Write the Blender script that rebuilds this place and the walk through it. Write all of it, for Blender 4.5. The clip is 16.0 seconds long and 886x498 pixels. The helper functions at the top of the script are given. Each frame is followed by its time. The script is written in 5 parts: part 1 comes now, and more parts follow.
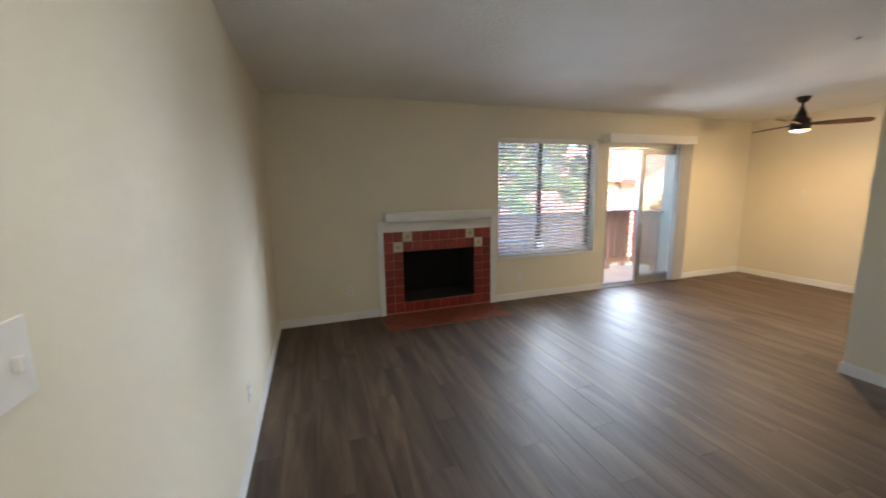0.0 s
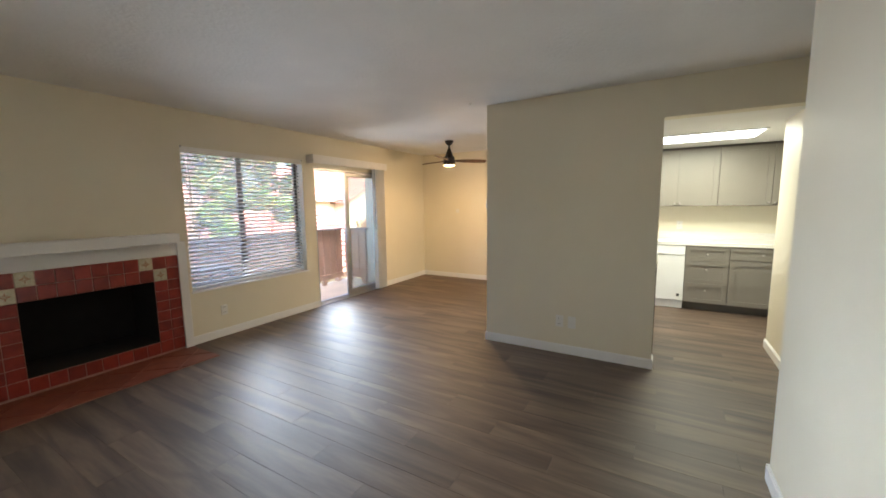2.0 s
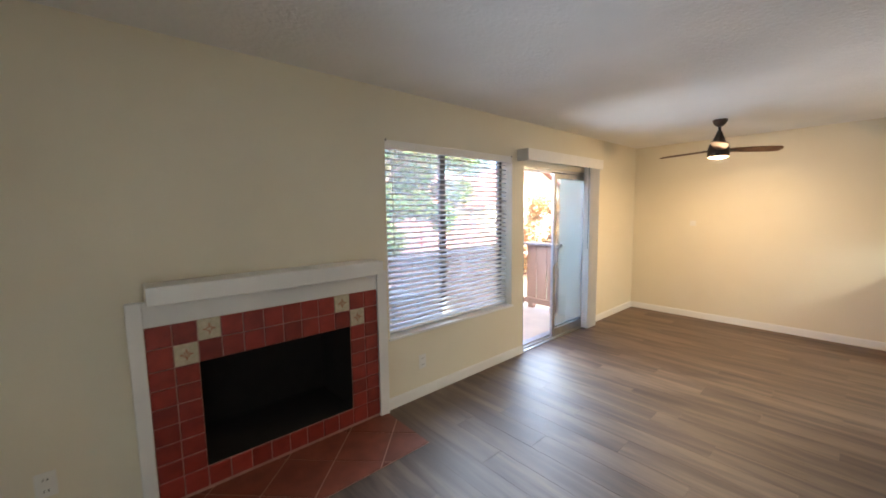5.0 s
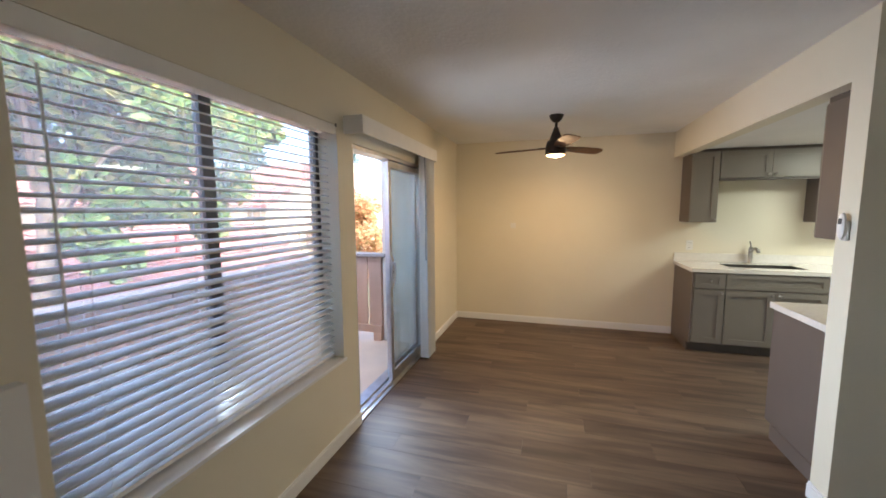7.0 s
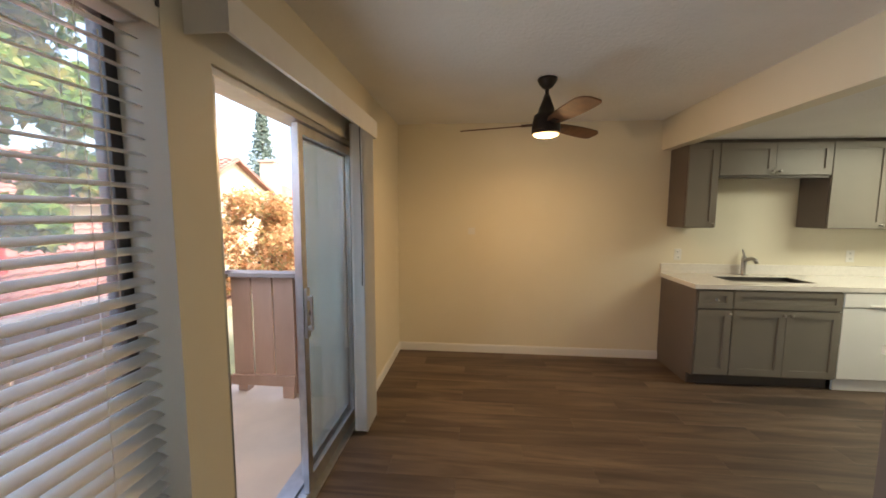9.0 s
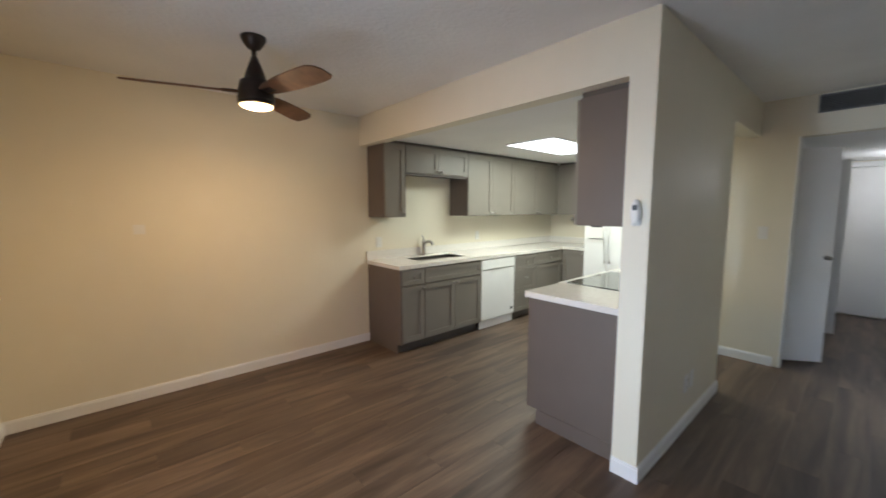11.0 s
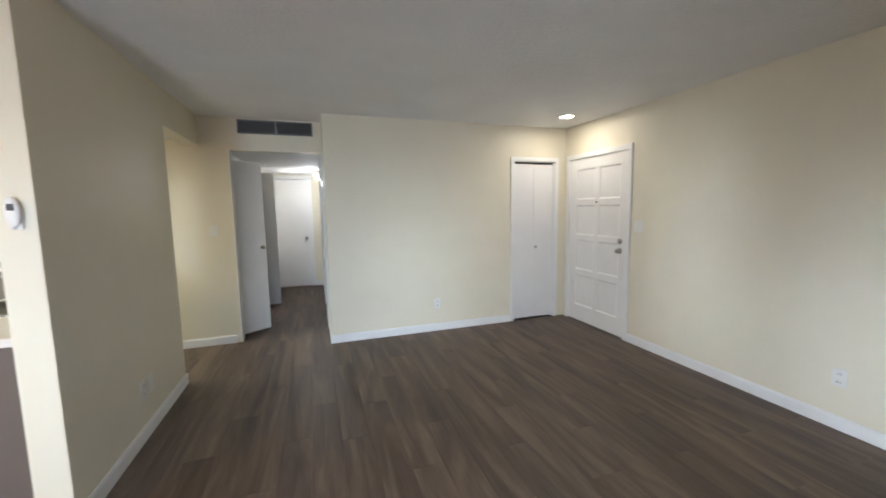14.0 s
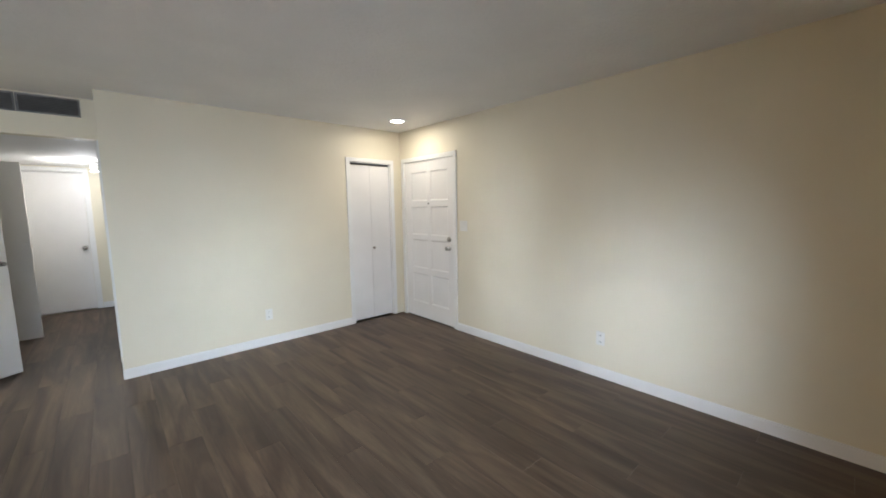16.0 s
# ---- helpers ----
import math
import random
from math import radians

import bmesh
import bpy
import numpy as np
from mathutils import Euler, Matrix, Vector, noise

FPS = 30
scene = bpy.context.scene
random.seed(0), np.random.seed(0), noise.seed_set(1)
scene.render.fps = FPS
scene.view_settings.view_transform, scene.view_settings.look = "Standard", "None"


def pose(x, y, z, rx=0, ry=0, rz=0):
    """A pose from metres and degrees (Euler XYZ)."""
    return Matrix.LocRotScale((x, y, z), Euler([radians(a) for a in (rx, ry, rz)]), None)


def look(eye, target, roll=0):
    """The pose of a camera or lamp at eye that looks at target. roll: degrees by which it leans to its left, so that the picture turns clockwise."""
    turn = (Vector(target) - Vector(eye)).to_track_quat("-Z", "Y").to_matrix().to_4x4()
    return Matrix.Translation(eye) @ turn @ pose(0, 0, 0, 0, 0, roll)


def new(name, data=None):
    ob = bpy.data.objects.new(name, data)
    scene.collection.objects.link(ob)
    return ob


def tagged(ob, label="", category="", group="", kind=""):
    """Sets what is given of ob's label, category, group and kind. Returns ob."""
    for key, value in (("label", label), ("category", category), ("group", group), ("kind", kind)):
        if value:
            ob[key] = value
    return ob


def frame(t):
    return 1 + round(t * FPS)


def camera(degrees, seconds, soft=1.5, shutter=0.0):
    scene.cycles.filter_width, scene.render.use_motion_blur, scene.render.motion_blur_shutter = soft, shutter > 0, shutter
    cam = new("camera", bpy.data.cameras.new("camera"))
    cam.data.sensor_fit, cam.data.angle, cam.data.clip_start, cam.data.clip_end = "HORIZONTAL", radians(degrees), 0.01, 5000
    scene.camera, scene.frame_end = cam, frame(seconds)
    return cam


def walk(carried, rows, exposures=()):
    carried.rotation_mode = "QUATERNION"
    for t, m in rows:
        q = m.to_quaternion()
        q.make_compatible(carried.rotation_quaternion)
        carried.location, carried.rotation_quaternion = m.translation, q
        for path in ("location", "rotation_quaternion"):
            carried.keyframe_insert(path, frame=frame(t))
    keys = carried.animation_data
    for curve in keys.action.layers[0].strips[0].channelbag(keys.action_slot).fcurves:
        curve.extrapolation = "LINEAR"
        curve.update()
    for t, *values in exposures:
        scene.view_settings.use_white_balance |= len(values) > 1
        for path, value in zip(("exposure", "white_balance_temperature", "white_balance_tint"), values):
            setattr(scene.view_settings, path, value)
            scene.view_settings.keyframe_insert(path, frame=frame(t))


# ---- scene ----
cam = camera(99.6, 16.0, soft=1.7, shutter=0.3)
PATH = [
    (0, (0.412, 0.563, 1.464), (1.058, 2.429, 1.146), -1.0),
    (0.5, (0.457, 0.546, 1.465), (1.509, 2.221, 1.168), -0.9),
    (1, (0.542, 0.486, 1.47), (1.915, 1.916, 1.209), -0.9),
    (1.5, (0.572, 0.471, 1.457), (2.167, 1.653, 1.214), -0.9),
    (2, (0.591, 0.561, 1.458), (2.31, 1.555, 1.22), -0.7),
    (2.5, (0.584, 0.768, 1.467), (2.317, 1.741, 1.244), -0.7),
    (3, (0.593, 0.989, 1.464), (2.107, 2.28, 1.258), -0.9),
    (3.5, (0.685, 1.333, 1.459), (1.97, 2.852, 1.262), -0.7),
    (3.7, (0.747, 1.446, 1.478), (1.955, 3.027, 1.279), -0.9),
    (5.8, (1.334, 2.967, 1.553), (2.961, 4.111, 1.341), -0.5),
    (6, (1.43, 3.068, 1.527), (3.16, 4.053, 1.333), -0.6),
    (6.5, (1.736, 3.267, 1.526), (3.588, 3.999, 1.334), -0.6),
    (7, (1.997, 3.472, 1.548), (3.904, 4.037, 1.337), -0.3),
    (7.5, (2.267, 3.631, 1.529), (4.225, 3.991, 1.334), -0.3),
    (8, (2.598, 3.71, 1.519), (4.573, 3.96, 1.324), -0.2),
    (8.2, (2.714, 3.754, 1.528), (4.69, 3.991, 1.333), -0.0),
    (10.3, (3.481, 4.108, 1.511), (5.407, 3.613, 1.3), 0.0),
    (10.5, (3.475, 4.107, 1.468), (5.321, 3.366, 1.264), -0.1),
    (11, (3.481, 4.141, 1.473), (4.976, 2.829, 1.262), -0.1),
    (11.5, (3.434, 4.13, 1.482), (4.624, 2.536, 1.27), -0.4),
    (12, (3.372, 4.113, 1.485), (4.085, 2.257, 1.267), -0.3),
    (12.5, (3.288, 4.116, 1.466), (3.631, 2.157, 1.254), -0.8),
    (13, (3.229, 4.127, 1.463), (3.221, 2.138, 1.25), -0.8),
    (13.5, (3.155, 4.147, 1.458), (2.824, 2.186, 1.244), -0.9),
    (14, (3.11, 4.157, 1.447), (2.47, 2.274, 1.233), -0.9),
    (14.5, (3.069, 4.166, 1.453), (2.185, 2.386, 1.234), -0.9),
    (15, (3.03, 4.186, 1.458), (1.931, 2.53, 1.236), -0.9),
    (15.5, (3.007, 4.196, 1.459), (1.754, 2.653, 1.236), -0.9),
    (16, (3.002, 4.198, 1.461), (1.677, 2.717, 1.234), -0.9),
]
LIGHTNESS = [(0, 4.08, 6000, 10), (1.0, 4.25, 6150, 10), (2.5, 4.1, 6100, 10), (3.7, 4.4, 6050, 10), (6.0, 4.2, 5600, 10), (7.0, 3.7, 5750, 10),
             (7.5, 3.45, 6250, 10), (8.2, 3.25, 6900, 10), (10.3, 3.4, 5750, 10), (11.0, 3.55, 5600, 10), (12.5, 3.72, 5750, 10), (13.5, 3.95, 5850, 10), (15, 4.2, 6000, 10), (16, 4.18, 6000, 10)]
walk(cam, [(t, look(e, g, r)) for t, e, g, r in PATH], LIGHTNESS)
SKY, SUN, KITCHEN, FAN, ENTRY, HALL = 0.15, 0.45, 3.2, 3.4, 0.45, 0.95
DAY_W, DAY_S, DAY_D, DAY_F = 0.48, 0.20, 0.68, 0.31
SLAT = 15

# ---- world, sun, lamps ----
world = bpy.data.worlds.new("sky")
scene.world = world
world.use_nodes = True
wn = world.node_tree
sky = wn.nodes.new("ShaderNodeTexSky")
sky.sky_type, sky.sun_disc = "NISHITA", False
sky.sun_elevation, sky.sun_rotation = radians(48), radians(200)
sky.dust_density, sky.air_density, sky.ozone_density = 6.0, 0.6, 0.3
wn.links.new(sky.outputs[0], wn.nodes["Background"].inputs[0])
wn.nodes["Background"].inputs[1].default_value = SKY


def lamp(name, kind, m, energy, colour, **more):
    data = bpy.data.lights.new(name, kind)
    data.energy, data.color = energy, colour
    for k, v in more.items():
        if k == "size":
            data.size = v
        elif k == "size_y":
            data.shape, data.size_y = "RECTANGLE", v
        elif k == "disk":
            data.shape, data.size = "DISK", v
        elif k == "angle":
            data.angle = radians(v)
        elif k == "spread":
            data.spread = radians(v)
        elif k == "radius":
            data.shadow_soft_size = v
    ob = new(name, data)
    ob.matrix_world = m
    return ob


lamp("sun", "SUN", look((-8, -20, 26), (0, 0, 0)), SUN, (1.0, 0.94, 0.85), angle=12)
lamp("kitchen_tubes", "AREA", pose(5.925, 0.22, 2.168), KITCHEN, (1.0, 0.98, 0.72), size=0.56, size_y=1.08)
lamp("fan_bulb", "POINT", pose(5.86, 3.475, 2.033), FAN * 0.38, (1.0, 0.63, 0.30), radius=0.012)
lamp("fan_diffuser", "AREA", pose(5.86, 3.475, 2.043), FAN * 0.44, (1.0, 0.60, 0.26), disk=0.12)
lamp("entry_bulb", "AREA", pose(0.425, 0.565, 2.425), ENTRY, (1.0, 0.86, 0.66), disk=0.14)
lamp("hall_bulb", "POINT", pose(3.15, -2.56, 1.90), HALL, (1.0, 0.97, 0.94), radius=0.05)


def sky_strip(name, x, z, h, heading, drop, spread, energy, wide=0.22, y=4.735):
    """An added lamp standing in for skylight: an upright strip at an opening, turned to a heading (0 east, 90 north)
    and tipped down.
    """
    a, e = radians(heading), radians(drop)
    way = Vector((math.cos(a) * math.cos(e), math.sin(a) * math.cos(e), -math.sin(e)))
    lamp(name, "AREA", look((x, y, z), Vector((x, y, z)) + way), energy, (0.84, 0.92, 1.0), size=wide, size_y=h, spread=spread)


sky_strip("window_sky_west", 3.33, 1.27, 1.3, 207, 12, 32, DAY_W * 0.42, 0.1)
sky_strip("door_sky_west", 4.60, 1.05, 1.8, 213, 1, 12, DAY_W * 0.16)
sky_strip("door_sky_southwest", 4.60, 1.05, 1.8, 241, 6, 24, DAY_W * 0.34)
sky_strip("window_sky_south", 3.33, 1.27, 1.3, 247, 15, 58, DAY_S)
# Two added fill lamps, tipped upward to brighten the ceiling.
sky_strip("window_fill_ceiling", 3.33, 1.30, 1.3, 250, -32, 90, DAY_S * 0.5)
sky_strip("door_fill_ceiling", 4.62, 1.10, 1.6, 300, -34, 90, DAY_D * 0.32)
sky_strip("door_sky_south", 4.60, 1.05, 1.8, 270, 4, 84, DAY_D)
sky_strip("window_sky_floor", 3.33, 1.27, 1.3, 236, 14, 104, DAY_F * 1.7, 0.40, 4.66)
sky_strip("door_sky_floor", 4.60, 1.02, 1.7, 236, 18, 104, DAY_F * 2.7, 0.40, 4.66)


# ---- materials ----
def srgb(r, g, b):
    return tuple((c / 255 / 12.92 if c < 10 else ((c / 255 + 0.055) / 1.055) ** 2.4) for c in (r, g, b)) + (1,)


def mat(name, c1, c2=None, rough=0.5, metal=0.0, scale=6.0, fine=90.0, bump=0.0, stretch=(1, 1, 1), vary=0.0,
        rough2=None, coat=0.0, detail=4.0, depth=0.002):
    """A surface with a two-scale mottling, fine relief and, where asked, a change from piece to piece."""
    m = bpy.data.materials.new(name)
    m.use_nodes = True
    nt, L = m.node_tree, m.node_tree.links.new
    p = nt.nodes["Principled BSDF"]
    c1 = tuple(c1)[:3] + (1,)
    c2 = tuple(c2)[:3] + (1,) if c2 else tuple(v * 0.9 for v in c1[:3]) + (1,)
    geo = nt.nodes.new("ShaderNodeNewGeometry")
    mp = nt.nodes.new("ShaderNodeMapping")
    mp.inputs["Scale"].default_value = stretch
    L(geo.outputs["Position"], mp.inputs[0])
    big = nt.nodes.new("ShaderNodeTexNoise")
    big.inputs["Scale"].default_value, big.inputs["Detail"].default_value = scale, detail
    L(mp.outputs[0], big.inputs["Vector"])
    mix = nt.nodes.new("ShaderNodeMix")
    mix.data_type = "RGBA"
    mix.inputs["A"].default_value, mix.inputs["B"].default_value = c1, c2
    ramp = nt.nodes.new("ShaderNodeMapRange")
    ramp.inputs["From Min"].default_value, ramp.inputs["From Max"].default_value = 0.32, 0.68
    L(big.outputs["Fac"], ramp.inputs["Value"])
    L(ramp.outputs[0], mix.inputs["Factor"])
    out = mix.outputs["Result"]
    if vary:
        info = nt.nodes.new("ShaderNodeObjectInfo")
        hsv = nt.nodes.new("ShaderNodeHueSaturation")
        r = nt.nodes.new("ShaderNodeMapRange")
        r.inputs["To Min"].default_value, r.inputs["To Max"].default_value = 1 - vary, 1 + vary
        L(info.outputs["Random"], r.inputs["Value"])
        L(r.outputs[0], hsv.inputs["Value"])
        L(out, hsv.inputs["Color"])
        out = hsv.outputs[0]
    L(out, p.inputs["Base Color"])
    p.inputs["Roughness"].default_value, p.inputs["Metallic"].default_value = rough, metal
    p.inputs["Coat Weight"].default_value = coat
    if rough2 is not None:
        rr = nt.nodes.new("ShaderNodeMapRange")
        rr.inputs["To Min"].default_value, rr.inputs["To Max"].default_value = rough, rough2
        L(big.outputs["Fac"], rr.inputs["Value"])
        L(rr.outputs[0], p.inputs["Roughness"])
    if bump:
        n = nt.nodes.new("ShaderNodeTexNoise")
        n.inputs["Scale"].default_value, n.inputs["Detail"].default_value = fine, 3
        L(mp.outputs[0], n.inputs["Vector"])
        b = nt.nodes.new("ShaderNodeBump")
        b.inputs["Strength"].default_value, b.inputs["Distance"].default_value = bump, depth
        L(n.outputs["Fac"], b.inputs["Height"])
        L(b.outputs[0], p.inputs["Normal"])
    return m


def glow(name, colour, strength):
    m = bpy.data.materials.new(name)
    m.use_nodes = True
    p = m.node_tree.nodes["Principled BSDF"]
    p.inputs["Base Color"].default_value = (0.8, 0.8, 0.8, 1)
    p.inputs["Emission Color"].default_value = (*colour, 1)
    p.inputs["Emission Strength"].default_value = strength
    return m


def glass_mat(name, colour=(0.96, 0.98, 0.97), veil=0.0):
    """A thin pane: mostly clear, with a mirror's sheen that grows at a slant and, where asked, a milky veil imitating
    glare haze.
    """
    m = bpy.data.materials.new(name)
    m.use_nodes = True
    nt, L = m.node_tree, m.node_tree.links.new
    nt.nodes.remove(nt.nodes["Principled BSDF"])
    t = nt.nodes.new("ShaderNodeBsdfTransparent")
    t.inputs[0].default_value = (*colour, 1)
    g = nt.nodes.new("ShaderNodeBsdfGlossy")
    g.inputs["Roughness"].default_value = 0.02
    lw = nt.nodes.new("ShaderNodeLayerWeight")
    lw.inputs[0].default_value = 0.5
    fr = nt.nodes.new("ShaderNodeMath")
    fr.operation = "POWER"
    fr.inputs[1].default_value = 5.0
    L(lw.outputs["Facing"], fr.inputs[0])
    ad = nt.nodes.new("ShaderNodeMath")
    ad.operation = "MULTIPLY_ADD"
    ad.inputs[1].default_value, ad.inputs[2].default_value = 0.9, 0.035
    L(fr.outputs[0], ad.inputs[0])
    fr = ad
    mx = nt.nodes.new("ShaderNodeMixShader")
    L(fr.outputs[0], mx.inputs[0])
    L(t.outputs[0], mx.inputs[1])
    L(g.outputs[0], mx.inputs[2])
    if veil:
        tr, spots, veil_span, dm = (nt.nodes.new("ShaderNode" + k) for k in ("BsdfTranslucent", "TexNoise", "MapRange", "MixShader"))
        spots.inputs["Scale"].default_value, spots.inputs["Detail"].default_value = 5.0, 6.0
        veil_span.inputs["To Min"].default_value, veil_span.inputs["To Max"].default_value = veil * 0.6, veil * 1.4
        L(spots.outputs["Fac"], veil_span.inputs["Value"])
        L(veil_span.outputs[0], dm.inputs[0])
        L(mx.outputs[0], dm.inputs[1])
        L(tr.outputs[0], dm.inputs[2])
        mx = dm
    L(mx.outputs[0], nt.nodes["Material Output"].inputs[0])
    return m


def plank_mat():
    m = bpy.data.materials.new("vinyl_plank")
    m.use_nodes = True
    nt, L = m.node_tree, m.node_tree.links.new
    p = nt.nodes["Principled BSDF"]
    geo, info = nt.nodes.new("ShaderNodeNewGeometry"), nt.nodes.new("ShaderNodeObjectInfo")
    sc = nt.nodes.new("ShaderNodeVectorMath")
    sc.operation = "SCALE"
    sc.inputs["Scale"].default_value = 37.0
    cmb = nt.nodes.new("ShaderNodeCombineXYZ")
    L(info.outputs["Random"], cmb.inputs[0])
    L(info.outputs["Random"], cmb.inputs[1])
    L(info.outputs["Random"], cmb.inputs[2])
    L(cmb.outputs[0], sc.inputs[0])
    add = nt.nodes.new("ShaderNodeVectorMath")
    L(geo.outputs["Position"], add.inputs[0])
    L(sc.outputs[0], add.inputs[1])
    mp = nt.nodes.new("ShaderNodeMapping")
    mp.inputs["Scale"].default_value = (1, 0.1, 1)
    L(add.outputs[0], mp.inputs[0])
    cloud = nt.nodes.new("ShaderNodeTexNoise")
    cloud.inputs["Scale"].default_value, cloud.inputs["Detail"].default_value = 9, 5
    cloud.inputs["Distortion"].default_value = 0.8
    L(mp.outputs[0], cloud.inputs["Vector"])
    grain = nt.nodes.new("ShaderNodeTexNoise")
    grain.inputs["Scale"].default_value, grain.inputs["Detail"].default_value = 70, 4
    L(mp.outputs[0], grain.inputs["Vector"])
    ramp = nt.nodes.new("ShaderNodeValToRGB")
    e = ramp.color_ramp.elements
    e[0].position, e[0].color = 0.28, (0.037, 0.0235, 0.0165, 1)
    e[1].position, e[1].color = 0.68, (0.148, 0.102, 0.069, 1)
    mid = e.new(0.46)
    mid.color = (0.080, 0.052, 0.035, 1)
    L(cloud.outputs["Fac"], ramp.inputs[0])
    gr = nt.nodes.new("ShaderNodeMapRange")
    gr.inputs["From Min"].default_value, gr.inputs["From Max"].default_value = 0.3, 0.7
    gr.inputs["To Min"].default_value, gr.inputs["To Max"].default_value = 0.83, 1.15
    L(grain.outputs["Fac"], gr.inputs["Value"])
    vr = nt.nodes.new("ShaderNodeMapRange")
    vr.inputs["To Min"].default_value, vr.inputs["To Max"].default_value = 0.89, 1.11
    L(info.outputs["Random"], vr.inputs["Value"])
    mul = nt.nodes.new("ShaderNodeMath")
    mul.operation = "MULTIPLY"
    L(gr.outputs[0], mul.inputs[0])
    L(vr.outputs[0], mul.inputs[1])
    hsv = nt.nodes.new("ShaderNodeHueSaturation")
    L(ramp.outputs[0], hsv.inputs["Color"])
    L(mul.outputs[0], hsv.inputs["Value"])
    L(hsv.outputs[0], p.inputs["Base Color"])
    rr = nt.nodes.new("ShaderNodeMapRange")
    rr.inputs["To Min"].default_value, rr.inputs["To Max"].default_value = 0.46, 0.62
    L(grain.outputs["Fac"], rr.inputs["Value"])
    L(rr.outputs[0], p.inputs["Roughness"])
    p.inputs["Coat Weight"].default_value, p.inputs["Coat Roughness"].default_value = 0.16, 0.5
    b = nt.nodes.new("ShaderNodeBump")
    b.inputs["Strength"].default_value, b.inputs["Distance"].default_value = 0.25, 0.0008
    L(grain.outputs["Fac"], b.inputs["Height"])
    L(b.outputs[0], p.inputs["Normal"])
    return m


def leaf_mat(name, a, b, c):
    """Leaves: a colour drawn for each leaf from three, some light passing through."""
    m = bpy.data.materials.new(name)
    m.use_nodes = True
    nt, L = m.node_tree, m.node_tree.links.new
    p = nt.nodes["Principled BSDF"]
    geo = nt.nodes.new("ShaderNodeNewGeometry")
    ramp = nt.nodes.new("ShaderNodeValToRGB")
    e = ramp.color_ramp.elements
    e[0].position, e[0].color = 0.0, (*a, 1)
    e[1].position, e[1].color = 1.0, (*c, 1)
    mid = e.new(0.6)
    mid.color = (*b, 1)
    L(geo.outputs["Random Per Island"], ramp.inputs[0])
    L(ramp.outputs[0], p.inputs["Base Color"])
    p.inputs["Roughness"].default_value = 0.55
    tr = nt.nodes.new("ShaderNodeBsdfTranslucent")
    L(ramp.outputs[0], tr.inputs[0])
    mx = nt.nodes.new("ShaderNodeMixShader")
    mx.inputs[0].default_value = 0.55
    L(p.outputs[0], mx.inputs[1])
    L(tr.outputs[0], mx.inputs[2])
    L(mx.outputs[0], nt.nodes["Material Output"].inputs[0])
    return m


M_WALL = mat("cream_wall_paint", (0.74, 0.69, 0.555), (0.70, 0.65, 0.52), 0.52, scale=1.3, fine=140, bump=0.35, depth=0.0012)
M_CEIL = mat("textured_white_ceiling", (0.82, 0.815, 0.80), (0.77, 0.765, 0.75), 0.72, scale=2.0, fine=42, bump=0.6, depth=0.008, detail=6)
M_TRIM = mat("white_gloss_trim", (0.80, 0.80, 0.79), (0.76, 0.76, 0.75), 0.35, scale=3, fine=200, bump=0.08)
M_DOOR = mat("white_door_paint", (0.80, 0.79, 0.78), (0.75, 0.74, 0.73), 0.38, scale=2.2, fine=160, bump=0.1)
M_PLANK = plank_mat()
M_SUB = mat("grey_subfloor", (0.08, 0.07, 0.06), None, 0.9)
M_BRASS = mat("satin_nickel", (0.42, 0.40, 0.37), (0.36, 0.34, 0.31), 0.3, 1.0, scale=30)
M_TILE = mat("red_glazed_tile", (0.27, 0.034, 0.022), (0.195, 0.022, 0.015), 0.28, scale=14, fine=60, bump=0.15, vary=0.22, coat=0.2)
M_HEARTH = mat("terracotta_tile", (0.22, 0.062, 0.034), (0.155, 0.042, 0.024), 0.45, scale=9, fine=70, bump=0.25, vary=0.18)
M_GROUT = mat("pale_grout", (0.46, 0.27, 0.21), (0.37, 0.21, 0.165), 0.9, scale=20, fine=150, bump=0.3)
M_DECO = mat("cream_decor_tile", (0.62, 0.56, 0.42), (0.46, 0.42, 0.28), 0.3, scale=45, fine=60, bump=0.1)
M_DECOR_RED = mat("rust_motif_glaze", (0.33, 0.12, 0.06), (0.40, 0.2, 0.1), 0.35, scale=60)
M_SOOT = mat("sooty_black_firebox", (0.006, 0.0055, 0.005), (0.010, 0.009, 0.008), 0.95, scale=9, fine=60, bump=0.4)
M_ALU = mat("mill_aluminium", (0.55, 0.56, 0.57), (0.45, 0.46, 0.47), 0.38, 1.0, scale=14, fine=120, bump=0.05)
M_DARKALU = mat("bronze_aluminium", (0.10, 0.095, 0.09), (0.075, 0.07, 0.065), 0.4, 0.6, scale=14)
# A pale translucent share in the panes imitates the haze of outdoor glare.
M_HAZEGLASS = glass_mat("hazy_window_glass", veil=0.12)
M_DOORGLASS = glass_mat("door_glass", colour=(0.86, 0.89, 0.87), veil=0.03)
M_VINYL = mat("white_vinyl_slat", (0.84, 0.825, 0.79), (0.80, 0.785, 0.75), 0.55, scale=8)
M_PLASTIC = mat("white_plastic", (0.76, 0.75, 0.71), (0.72, 0.71, 0.67), 0.35, scale=12)
M_SLOT = mat("dark_slot", (0.03, 0.03, 0.03), None, 0.6)
M_GREYLCD = mat("grey_display", (0.10, 0.11, 0.12), None, 0.2)
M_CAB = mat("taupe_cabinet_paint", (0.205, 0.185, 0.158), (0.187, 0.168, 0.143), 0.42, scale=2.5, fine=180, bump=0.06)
# The doors' taupe again, darkened so bodies and end panels carry shade in the colour.
M_CABSHADED = mat("taupe_cabinet_paint_shaded", (0.135, 0.108, 0.090), (0.12, 0.096, 0.080), 0.45, scale=2.5, fine=180, bump=0.06)
